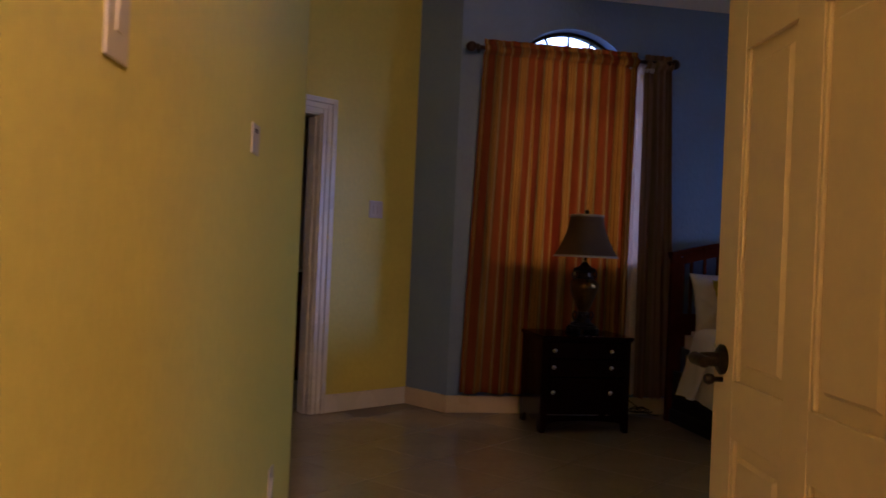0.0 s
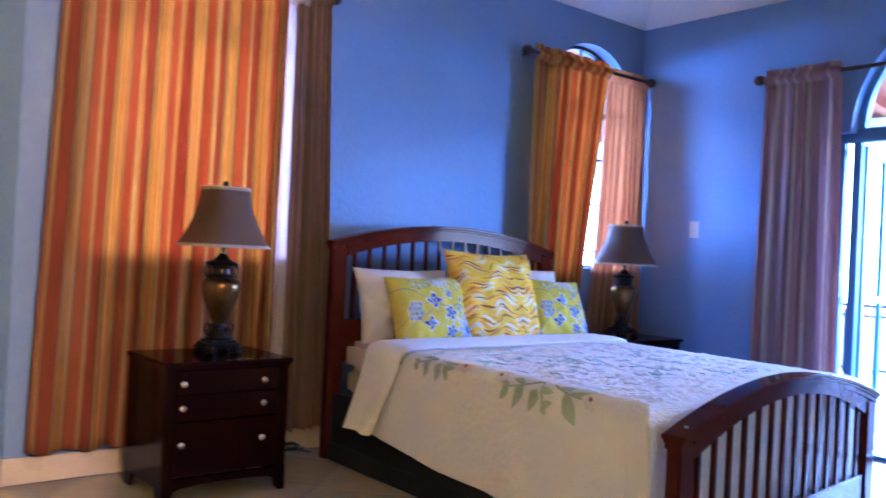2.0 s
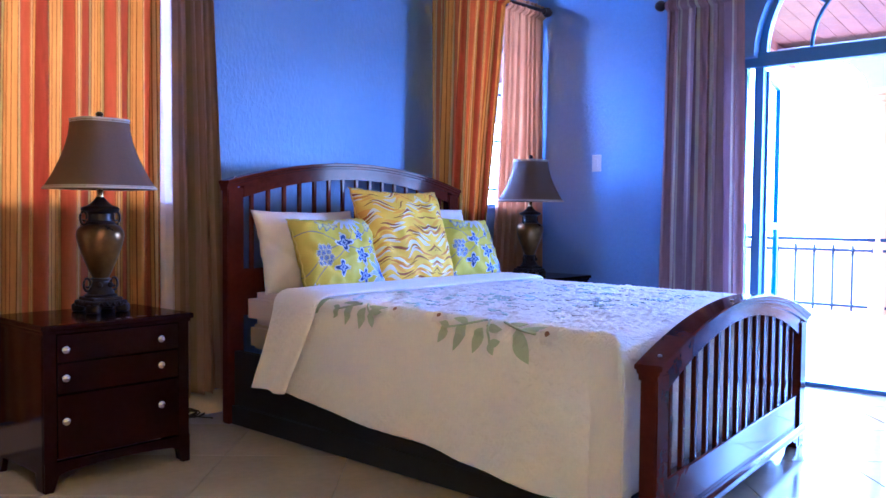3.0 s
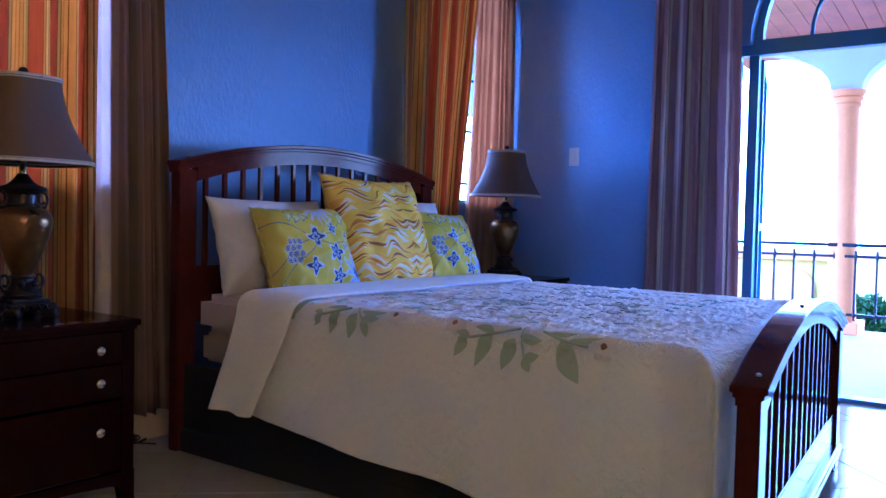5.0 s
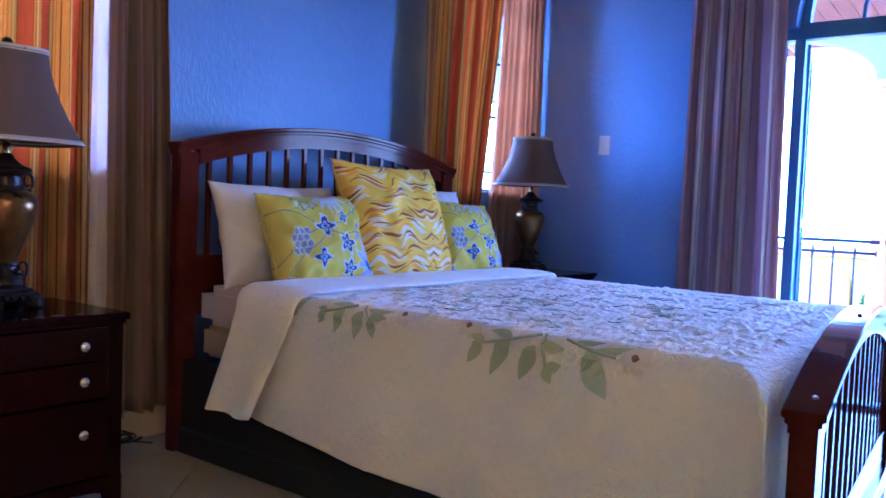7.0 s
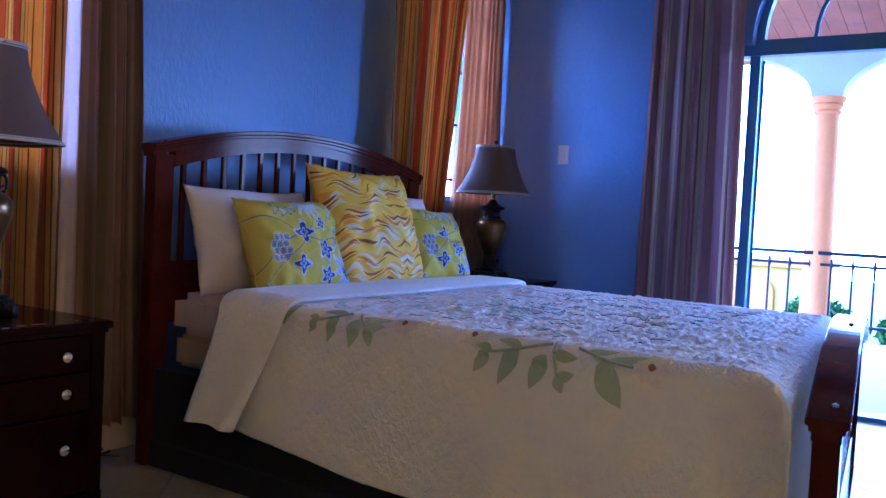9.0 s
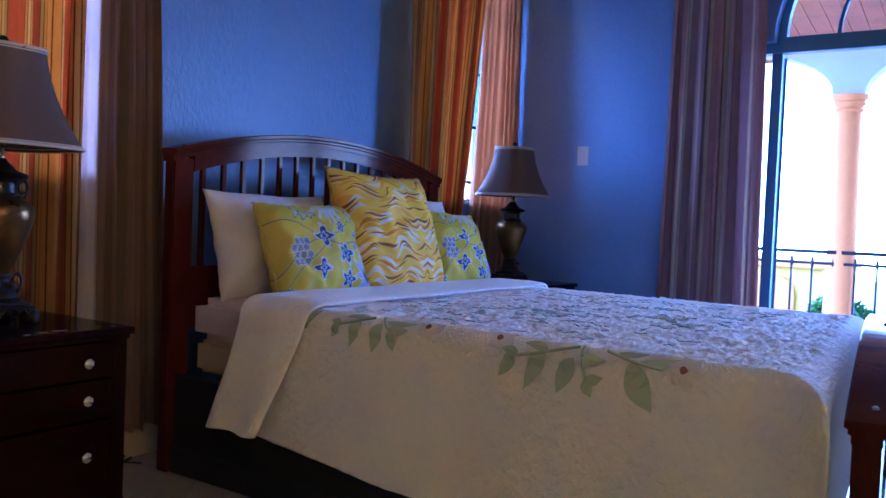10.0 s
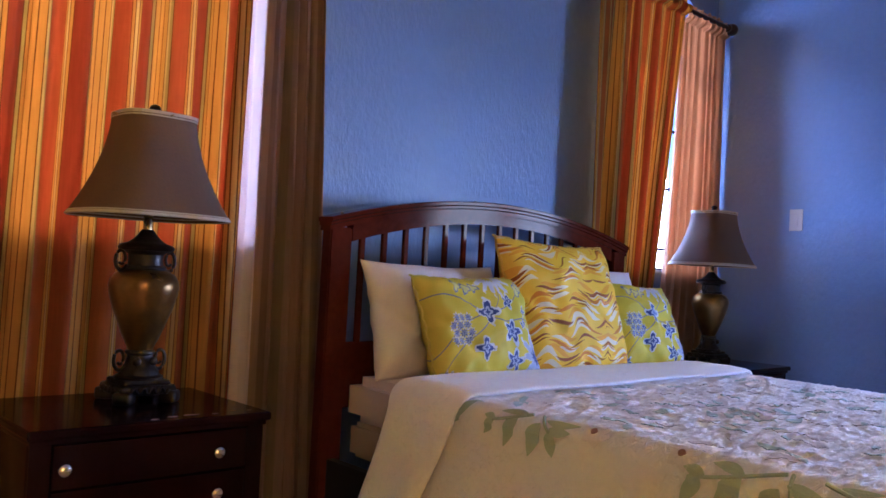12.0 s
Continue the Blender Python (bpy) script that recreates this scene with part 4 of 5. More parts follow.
# ---------- nightstands ----------
def nightstand(x0, x1, y0, y1, h):
    """A chest of three drawers on bracket feet; y0 is its front."""
    t = thing("nightstand", ((x0 + x1) / 2, (y0 + y1) / 2, 0), "dark cherry nightstand with three drawers and round nickel knobs", "nightstand", "bedside nightstands")
    part("top", box(x0 - 0.012, x1 + 0.012, y0 - 0.02, y1 + 0.005, h - 0.022, h, 0.006), M_CHERRY, t, "dark cherry top with chipped varnish")
    part("cornice", box(x0 - 0.004, x1 + 0.004, y0 - 0.008, y1, h - 0.034, h - 0.022, 0.003), M_CHERRY, t)
    for a, b_ in ((x0, x0 + 0.022), (x1 - 0.022, x1)):
        part("side_panel", extrude([(y0 + 0.004, 0), (y0 + 0.06, 0), (y0 + 0.08, 0.06), (y1 - 0.08, 0.06), (y1 - 0.06, 0), (y1, 0), (y1, h - 0.034), (y0 + 0.004, h - 0.034)], "x", a, b_), M_CHERRY, t)
    for a, b_ in ((x0, x0 + 0.045), (x1 - 0.045, x1)):
        part("stile", box(a, b_, y0, y0 + 0.022, 0.10, h - 0.034, 0.002), M_CHERRY, t)
    part("back_panel", box(x0 + 0.022, x1 - 0.022, y1 - 0.012, y1, 0.06, h - 0.034), M_CHERRY, t)
    n = 12
    xs = [x0 + 0.045 + (x1 - x0 - 0.09) * i / n for i in range(n + 1)]
    ap = [(x0, 0.105), (x0, 0.0), (x0 + 0.03, 0.0), (x0 + 0.05, 0.055)] + [(x, 0.062 + 0.012 * math.sin(math.pi * (x - xs[0]) / (xs[-1] - xs[0]))) for x in xs[1:-1]] + [(x1 - 0.05, 0.055), (x1 - 0.03, 0.0), (x1, 0.0), (x1, 0.105)]
    part("apron", extrude(ap, "y", y0 - 0.004, y0 + 0.018), M_CHERRY, t)
    kx = (x0 + 0.067, x1 - 0.134)
    for za, zb, zk in ((0.452, h - 0.038, 0.500), (0.342, 0.448, 0.400), (0.112, 0.335, 0.248)):
        d = part("drawer", box(x0 + 0.048, x1 - 0.048, y0 - 0.004, y0 + 0.35, za, zb, 0.003), M_CHERRY, t)
        for x in kx:
            bm = turned(lathe([(0.006, 0), (0.006, 0.012), (0.014, 0.016), (0.0155, 0.022), (0.013, 0.027), (0.006, 0.030)], (0, 0, 0), 16), Matrix.Translation((x, y0 - 0.004, zk)) @ pose(0, 0, 0, 90, 0, 0))
            part("knob", bm, M_NICKEL, d, "round brushed nickel knob", smooth=50)
    return t


NS_X0, NS_X1, NS_Y0, NS_Y1, NS_H = 1.625, 2.19, 4.715, 5.15, 0.588
ns = nightstand(NS_X0, NS_X1, NS_Y0, NS_Y1, NS_H)
NS2_DX = 5.215 - 2.205
ns2 = copy_thing(ns, pose(ns.location.x + NS2_DX, ns.location.y + 0.02, 0))
# chipped varnish on the top
M_CHIP = mat("bare_wood_chip", (0.36, 0.20, 0.11), 0.7)


# ---------- table lamps ----------
def table_lamp(c, z):
    t = thing("table_lamp", (c[0], c[1], z), "table lamp with a gold urn base and brown bell shade", "table lamp", "bedside lamps")
    x, y = c
    # square plinth on scrolled feet
    pl = part("plinth", box(x - 0.075, x + 0.075, y - 0.075, y + 0.075, z + 0.022, z + 0.045, 0.008), M_BRONZE, t)
    part("plinth_step", box(x - 0.062, x + 0.062, y - 0.062, y + 0.062, z + 0.044, z + 0.058, 0.006), M_BRONZE, t)
    for sx in (-1, 1):
        for sy in (-1, 1):
            part("scroll_foot", turned(box(-0.024, 0.024, -0.024, 0.024, 0, 0.032, 0.009, seg=3), pose(x + sx * 0.060, y + sy * 0.060, z, 0, 0, 45)), M_BRONZE, pl, smooth=60)
    for sx, sy, a in ((0, -1, 0), (0, 1, 0), (-1, 0, 90), (1, 0, 90)):
        pts = [(0.05 * k / 10, 0, 0.008 * math.sin(k * 1.3)) for k in range(-10, 11)]
        part("carving", turned(tube(pts, 0.0055, 6), pose(x + sx * 0.077, y + sy * 0.077, z + 0.034, 0, 0, a)), M_BRONZE, pl, smooth=60)
    part("foot_ring", lathe([(0.060, 0.056), (0.062, 0.064), (0.052, 0.070), (0.050, 0.078), (0.044, 0.086), (0.037, 0.098), (0.033, 0.112), (0.032, 0.120), (0.038, 0.124), (0.038, 0.130), (0.030, 0.134)], (x, y, z), 24), M_BRONZE, t, smooth=40)
    part("urn", lathe([(0.028, 0.126), (0.033, 0.138), (0.046, 0.165), (0.062, 0.205), (0.077, 0.245), (0.087, 0.28), (0.090, 0.300), (0.087, 0.318), (0.076, 0.334), (0.060, 0.343), (0.048, 0.347)], (x, y, z), 32), M_GOLDURN, t, "mottled tarnished gold urn", smooth=50)
    part("neck", lathe([(0.050, 0.342), (0.056, 0.347), (0.054, 0.353), (0.046, 0.357), (0.044, 0.37), (0.045, 0.385), (0.052, 0.392), (0.069, 0.397), (0.073, 0.404), (0.068, 0.411), (0.048, 0.417), (0.038, 0.424), (0.026, 0.436), (0.015, 0.452)], (x, y, z), 28), M_BRONZE, t, smooth=40)
    part("stem", lathe([(0.0115, 0.448), (0.0115, 0.50), (0.009, 0.505), (0.009, 0.70)], (x, y, z), 14), M_BRASS, t, "brass stem", smooth=50)
    # scrolled handles, above and below the urn, on two sides
    for sx in (-1, 1):
        for z0, r0, sc in ((0.372, 0.050, 0.95), (0.110, 0.038, 0.95)):
            pts = []
            for k in range(22):
                a = radians(-150 + k * 22)
                rr = (0.027 - 0.0008 * k) * sc
                pts.append((x + sx * (r0 + 0.016 + rr * math.cos(a) * 0.75), y, z + z0 + rr * math.sin(a) * 1.25))
            part("scroll_handle", tube(pts, 0.0055, 7, taper=0.7), M_BRONZE, t, smooth=60)
        part("leaf_boss", turned(lathe([(0.012, 0), (0.010, 0.006), (0.004, 0.010)], (0, 0, 0), 10), pose(x + sx * 0.022, y - 0.036, z + 0.105, 90, 0, 0)), M_BRONZE, t, smooth=60)
    # bell shade with eight cut-corner sides
    z0, z1 = 0.485, 0.755
    def ring(f, grow=0.0):
        half = 0.098 + 0.090 * max(0.0, 1 - f) ** 1.75 + grow
        out = []
        for i in range(32):
            c_, s_ = math.cos(2 * math.pi * (i + 0.5) / 32), math.sin(2 * math.pi * (i + 0.5) / 32)
            k = half / (abs(c_) ** 3.4 + abs(s_) ** 3.4) ** (1 / 3.4)
            out.append((k * c_, k * s_))
        return out
    def skin(fs, grow, zoff=0.0):
        bm = bmesh.new()
        rows = [[bm.verts.new((x + px, y + py, z + z0 + (z1 - z0) * f + zoff)) for px, py in ring(f, grow)] for f in fs]
        for a, b_ in zip(rows, rows[1:]):
            for i in range(32):
                bm.faces.new((a[i], a[(i + 1) % 32], b_[(i + 1) % 32], b_[i]))
        return bm
    bm = skin([i / 16 for i in range(17)], 0.0)
    shell(bm, 0.002)
    sh = part("shade", bm, M_SHADE, t, "brown silk bell shade", smooth=60)
    for fs, g in (((-0.005, 0.008, 0.020), 0.0025), ((0.026, 0.032, 0.038), 0.0018), ((0.975, 0.99, 1.005), 0.0025), ((0.952, 0.959, 0.966), 0.0018)):
        bm = skin(fs, g)
        shell(bm, 0.004)
        part("braid_trim", bm, M_TRIM, sh, "pale braid trim")
    for a in (0, 90, 180, 270):
        part("shade_spider", tube([(x, y, z + 0.742), (x + 0.114 * math.cos(radians(a)), y + 0.114 * math.sin(radians(a)), z + 0.748)], 0.0025, 6), M_BRASS, sh)
    part("finial", lathe([(0.005, 0.70), (0.005, 0.757), (0.011, 0.760), (0.014, 0.766), (0.012, 0.772), (0.016, 0.776), (0.012, 0.784), (0.004, 0.788)], (x, y, z), 14), M_BRONZE, t, smooth=50)
    return t


LAMP = (1.975, 5.0)
lamp = table_lamp(LAMP, NS_H)
copy_thing(lamp, pose(4.90, 5.0, NS_H))

# ---------- lamp cord by the skirting ----------
pts = []
for k in range(60):
    a = k * 0.42
    r = 0.028 + 0.012 * math.sin(k * 0.9)
    pts.append((2.46 + r * math.cos(a) * 1.5 + 0.0012 * k, 5.22 + 0.02 * math.sin(a * 0.7), 0.03 + 0.022 * (1 + math.sin(a)) * 0.8))
pts = [(2.40, 5.27, 0.33), (2.405, 5.28, 0.22), (2.41, 5.27, 0.12)] + pts + [(2.56, 5.24, 0.02), (2.62, 5.2, 0.01)]
tagged(solid("extension_cable", tube(pts, 0.0035, 6), M_BLACK, kind="", smooth=80), "tangled black extension cable by the skirting", "cable")


# ---------- plates on the walls ----------
def switch_plate(name, m, label, w=0.072, h=0.115, rockers=1, category="light switch"):
    ob = thing(name, (0, 0, 0), label, category)
    part("plate", box(-w / 2, w / 2, -0.006, -0.0005, -h / 2, h / 2, 0.003), M_SWITCH, ob)
    for i in range(rockers):
        cx = (i - (rockers - 1) / 2) * 0.034
        part("rocker", turned(box(-0.012, 0.012, -0.005, 0.0, -0.030, 0.030, 0.002), pose(cx, -0.005, 0, 4, 0, 0)), M_SWITCH, ob)
    ob.matrix_world = m
    return ob


switch_plate("light_switch", pose(XR, 4.82, 1.343, 0, 0, -90), "white light switch plate on the blue wall")
yang = math.degrees(math.atan2(-ydir.y, -ydir.x))
sp = Vector(YCOR) + ydir * 0.34
switch_plate("light_switch", pose(sp.x, sp.y, 1.33, 0, 0, yang), "white double light switch plate on the yellow wall", w=0.115, rockers=2)
nd = (Vector(NEAR1) - Vector(NEAR0)).normalized()
nang = math.degrees(math.atan2(nd.y, nd.x))


def on_near(y):
    return NEAR0[0] + (NEAR1[0] - NEAR0[0]) * (y - NEAR0[1]) / (NEAR1[1] - NEAR0[1])


th = switch_plate("thermostat", pose(on_near(1.88), 1.88, 1.31, 0, 0, nang), "white wall control with a small dark window", w=0.085, h=0.072, rockers=0, category="thermostat")
part("display", box(-0.022, 0.010, -0.008, -0.005, 0.014, 0.024, 0.001), M_BLACK, th, "dark display")
switch_plate("light_switch", pose(on_near(0.94), 0.94, 1.345, 0, 0, nang), "glossy white light switch plate on the yellow wall", w=0.08, h=0.13, rockers=1)
switch_plate("power_outlet", pose(on_near(2.35), 2.35, 0.36, 0, 0, nang), "white power outlet low on the yellow wall", rockers=1, category="power outlet")

# ---------- cased doorway in the yellow wall ----------
case = thing("door_1", (ca.x, ca.y, 0), "white moulded casing of the side doorway", "door casing", kind="structure")
fr = Matrix.Translation((ca.x, ca.y, 0)) @ pose(0, 0, 0, 0, 0, yang + 180)   # local x runs along the wall, away from the corner; local -y faces into the yellow wall


def cased(nm, x0, x1, z0, z1, y0, y1):
    part(nm, turned(box(x0, x1, y0, y1, z0, z1, 0.004), fr), M_WHITE, case)


w_open = (cb - ca).length
for x0, x1, y0, y1 in ((-0.09, -0.055, -0.004, 0.028), (-0.055, -0.02, -0.004, 0.020), (-0.02, 0.012, -0.004, 0.014)):
    cased("casing", x0, x1, 0, CASE_H - x0, y0, y1)
    cased("casing", w_open - x1, w_open - x0, 0, CASE_H - x0, y0, y1)
    cased("head_casing", x0 + 0.034 if x0 > -0.09 else x0, w_open - x0, CASE_H - x1, CASE_H - x0 + 0.001, y0, y1 - 0.001)
cased("jamb", 0.0, 0.02, 0, CASE_H, -0.13, -0.004)
cased("jamb", w_open - 0.02, w_open, 0, CASE_H, -0.13, -0.004)
cased("jamb", 0.02, w_open - 0.02, CASE_H - 0.02, CASE_H, -0.13, -0.004)
cased("stop", 0.02, 0.032, 0, CASE_H - 0.02, -0.08, -0.04)
# washroom cabinet and mirror beyond the doorway
vm = Matrix.Translation((0.155, 7.162, 0)) @ pose(0, 0, 0, 0, 0, 40.24)   # local x along the wall, local -y into the room
vanity = thing("vanity_cabinet", (-0.1, 6.6, 0), "dark cherry washroom cabinet with drawers under a pale worktop", "cabinet")
part("body", turned(box(-1.25, -0.02, -0.50, -0.02, 0.08, 0.86, 0.004), vm), M_CHERRY, vanity)
part("plinth", turned(box(-1.22, -0.05, -0.46, -0.04, 0.0, 0.08, 0.0), vm), M_CHERRY, vanity)
for x0 in (-1.23, -0.83, -0.43):
    for z0, z1 in ((0.11, 0.33), (0.35, 0.60), (0.62, 0.84)):
        dr = part("drawer", turned(box(x0, x0 + 0.385, -0.522, -0.50, z0, z1, 0.006), vm), M_CHERRY_L, vanity)
        part("handle", turned(tube([(x0 + 0.13, -0.522, (z0 + z1) / 2), (x0 + 0.135, -0.55, (z0 + z1) / 2), (x0 + 0.25, -0.55, (z0 + z1) / 2), (x0 + 0.255, -0.522, (z0 + z1) / 2)], 0.006, 8), vm), M_NICKEL, dr, "nickel bar handle")
top_slab = turned(box(-1.27, -0.005, -0.54, -0.005, 0.86, 0.895, 0.008), vm)
tagged(solid("worktop", top_slab, M_BASE, kind=""), "cream stone worktop on the washroom cabinet", "worktop")
mirror = thing("wall_mirror", (-0.3, 6.8, 0.9), "tall wall mirror with a dark frame above the washroom cabinet", "mirror")
part("glass", turned(box(-1.13, -0.12, -0.014, -0.004, 0.97, 2.06, 0.0), vm), M_MIRROR, mirror, "silvered mirror glass")
for x0, x1, z0, z1 in ((-1.19, -1.13, 0.91, 2.12), (-0.12, -0.06, 0.91, 2.12), (-1.13, -0.12, 0.91, 0.97), (-1.13, -0.12, 2.06, 2.12)):
    part("frame_bar", turned(box(x0, x1, -0.03, -0.003, z0, z1, 0.004), vm), M_RODWOOD, mirror)

# ---------- entry door, open ----------
door = thing("door_3", (0.912, 0.823, 0), "cream painted panelled door standing open with a dark bronze handle", "door", kind="structure")
dang = math.degrees(math.atan2(1.625 - 0.823, 1.034 - 0.912))
dm = Matrix.Translation((0.912, 0.823, 0)) @ pose(0, 0, 0, 0, 0, dang)   # local x from hinge to latch, local +y faces the camera's side
DW, DH = 0.81, 2.03
part("leaf", turned(box(0, DW, -0.040, -0.012, 0.008, DH, 0.002), dm), M_DOOR, door)
rails = [(0.008, 0.20), (0.69, 0.815), (1.53, 1.64), (1.92, DH)]
stiles = [(0, 0.11), (0.355, 0.455), (0.70, DW)]
for a, b_ in stiles:
    part("stile", turned(box(a, b_, -0.013, 0.0, 0.008, DH, 0.002), dm), M_DOOR, door)
for a, b_ in rails:
    for (s0, s1) in ((0.11, 0.355), (0.455, 0.70)):
        part("rail", turned(box(s0, s1, -0.013, -0.0005, a, b_, 0.002), dm), M_DOOR, door)
for (ra, rb) in zip(rails, rails[1:]):
    for (s0, s1) in ((0.11, 0.355), (0.455, 0.70)):
        bm = box(s0 + 0.03, s1 - 0.03, -0.016, -0.004, ra[1] + 0.03, rb[0] - 0.03, 0.0)
        bmesh.ops.bevel(bm, geom=[e for e in bm.edges if all(v.co.y > -0.005 for v in e.verts)], offset=0.011, segments=1, affect="EDGES")
        part("raised_panel", turned(bm, dm), M_DOOR, door)
        for q0, q1, r0, r1 in ((s0, s0 + 0.012, ra[1], rb[0]), (s1 - 0.012, s1, ra[1], rb[0])):
            part("panel_mould", turned(box(q0, q1, -0.013, -0.003, r0, r1, 0.003), dm), M_DOOR, door)
HZ = 0.853
hd = part("handle_rose", turned(lathe([(0.033, 0), (0.034, 0.006), (0.026, 0.012), (0.017, 0.014), (0.015, 0.050)], (0, 0, 0), 24), dm @ pose(DW - 0.052, 0.0, HZ, -90, 0, 0)), M_BRONZE, door, "dark bronze door handle", smooth=45)
part("lever", turned(tube([(0.016, 0.058, 0), (0.010, 0.060, 0), (-0.010, 0.060, 0.0), (-0.040, 0.058, -0.001), (-0.046, 0.057, -0.002)], 0.0145, 12, taper=0.9), dm @ pose(DW - 0.052, 0, HZ)), M_BRONZE, hd, smooth=60)
part("thumb_turn", turned(lathe([(0.006, 0), (0.006, 0.018), (0.011, 0.022), (0.013, 0.032), (0.009, 0.040)], (0, 0, 0), 14), dm @ pose(DW - 0.052, 0.0, HZ - 0.044, -90, 0, 0)), M_BRONZE, hd, smooth=60)
part("latch_plate", turned(box(DW - 0.001, DW + 0.0015, -0.032, -0.008, HZ - 0.05, HZ + 0.05, 0.001), dm), M_BRASS, door)
part("hinge_side_jamb", turned(box(-0.04, -0.004, -0.05, 0.06, 0.0, 2.06, 0.003), dm), M_WHITE, door, "white door jamb")

# ceiling lamp of the hall, behind the walk's start
hl = thing("ceiling_lamp", (0.42, -1.7, TOP), "warm glass ceiling lamp in the hall", "ceiling lamp")
part("canopy", lathe([(0.05, TOP - 0.03), (0.05, TOP)], (0.42, -1.7, 0), 20), M_BRASS, hl)
part("stem", lathe([(0.008, 2.60), (0.008, TOP - 0.03)], (0.42, -1.7, 0), 10), M_BRASS, hl)
part("shade", lathe([(0.06, 2.56), (0.12, 2.60), (0.10, 2.64)], (0.42, -1.7, 0), 20), M_BULB, hl)

# ---------- balcony door ----------
bd = thing("door_4", (5.55, DOOR_C, 0), "blue-grey framed balcony door with arched fanlight, its blue from glare, one leaf open", "balcony door", kind="structure")
FX0, FX1 = 5.515, 5.57
ylo, yhi = DOOR_C - DOOR_HW, DOOR_C + DOOR_HW
part("transom", box(FX0 - 0.012, FX1, ylo, yhi, DOOR_SPRING - 0.055, DOOR_SPRING + 0.03, 0.004), M_FRAME, bd)
for y in (yhi - 0.03, ylo):
    part("jamb", box(FX0, FX1, y, y + 0.03, 0, DOOR_SPRING - 0.055, 0.003), M_FRAME, bd)
for y in (3.72, 2.265):
    part("post", box(FX0, FX1, y, y + 0.055, 0, DOOR_SPRING - 0.055, 0.003), M_FRAME, bd)
bm = bmesh.new()
n = 36
for i in range(n):
    a0, a1 = math.pi * i / n, math.pi * (i + 1) / n
    q = [(DOOR_C + r * math.cos(a), DOOR_SPRING + 0.025 + r * math.sin(a)) for r, a in ((0.728, a0), (0.728, a1), (0.685, a1), (0.685, a0))]
    extrude(q, "x", FX0, FX1, bm)
bmesh.ops.remove_doubles(bm, verts=bm.verts, dist=1e-5)
part("arch_frame", bm, M_FRAME, bd)
hubz = DOOR_SPRING + 0.03
part("fan_hub", tube([(5.54, DOOR_C + 0.43 * math.cos(radians(a)), hubz + 0.43 * math.sin(radians(a))) for a in range(0, 181, 10)], 0.012, 8), M_FRAME, bd, smooth=60)
for a in (36, 72, 108, 144):
    part("fan_bar", tube([(5.54, DOOR_C + r * math.cos(radians(a)), hubz + r * math.sin(radians(a))) for r in (0.43, 0.70)], 0.012, 8), M_FRAME, bd)
gl = part("fan_pane", extrude([(DOOR_C + 0.69 * math.cos(math.pi * i / n), hubz + 0.69 * math.sin(math.pi * i / n)) for i in range(n + 1)], "x", 5.546, 5.551), M_GLASS, bd)
gl.visible_shadow = False
gl = part("side_pane", box(5.546, 5.551, 3.775, yhi - 0.03, 0.02, DOOR_SPRING - 0.055), M_GLASS, bd)
gl.visible_shadow = False
part("threshold", box(XR + 0.03, XR + 0.15, ylo, yhi, -0.004, 0.022, 0.004), M_FRAME, bd, "dark metal threshold")
# open leaf
lf = part("open_leaf", bmesh.new(), M_FRAME, bd)
lm = Matrix.Translation((FX1 + 0.005, 3.725, 0)) @ pose(0, 0, 0, 0, 0, 13)
for a, b_, z0, z1 in ((0, 0.045, 0.02, 1.88), (0.585, 0.63, 0.02, 1.88), (0.045, 0.585, 1.835, 1.88), (0.045, 0.585, 0.02, 0.12), (0.045, 0.585, 0.90, 0.945)):
    part("leaf_bar", turned(box(a, b_, -0.018, 0.018, z0, z1, 0.002), lm), M_FRAME, lf)
gp = part("leaf_pane", turned(box(0.04, 0.59, -0.003, 0.003, 0.1, 1.84), lm), M_GLASS, lf)
gp.visible_shadow = False

# ---------- balcony ----------
BX = 8.75
solid("floor_balcony", box(XR + 0.17, BX + 0.35, -2.5, 8.5, -0.18, -0.01), M_PALE, "pale tiled balcony floor in sunlight", "balcony floor")
rl = thing("railing", (BX, 3.0, 0), "black iron balcony railing with slim balusters", "railing")
for z, r in ((0.78, 0.016), (0.68, 0.012), (0.16, 0.012)):
    part("rail", box(BX - r, BX + r, -2.4, 8.4, z - r, z + r), M_BLACK, rl)
for y in (0.05, 1.95, 3.85, 5.75, 7.65):
    part("post", box(BX - 0.016, BX + 0.016, y - 0.016, y + 0.016, -0.01, 0.78), M_BLACK, rl)
me0 = None
for k in range(62):
    y = -2.3 + k * 0.172
    if me0 is None:
        bm = bmesh.new()
        box(-0.009, 0.009, -0.009, 0.009, 0.11, 0.73, bm=bm)
        lathe([(0.009, 0.64), (0.018, 0.68), (0.009, 0.72)], (0, 0, 0), 8, bm)
        lathe([(0.009, 0.13), (0.018, 0.16), (0.009, 0.19)], (0, 0, 0), 8, bm)
        me0 = mesh_of("baluster", bm, M_BLACK)
    b_ = new("baluster", me0)
    b_.parent = rl
    b_.location = (0, y - 3.0, 0)


def column(y):
    c = thing("column", (BX + 0.1, y, 0), "peach stucco balcony column with ringed capital", "column", "balcony columns")
    part("base", box(BX - 0.08, BX + 0.28, y - 0.18, y + 0.18, -0.01, 0.10, 0.01), M_STUCCO, c)
    part("shaft", lathe([(0.135, 0.10), (0.125, 0.3), (0.102, 2.03)], (BX + 0.1, y, 0), 24), M_STUCCO, c, smooth=40)
    part("capital", lathe([(0.108, 2.01), (0.122, 2.03), (0.110, 2.05), (0.122, 2.07), (0.138, 2.09), (0.125, 2.105), (0.150, 2.13), (0.155, 2.16)], (BX + 0.1, y, 0), 24), M_STUCCO, c, smooth=40)


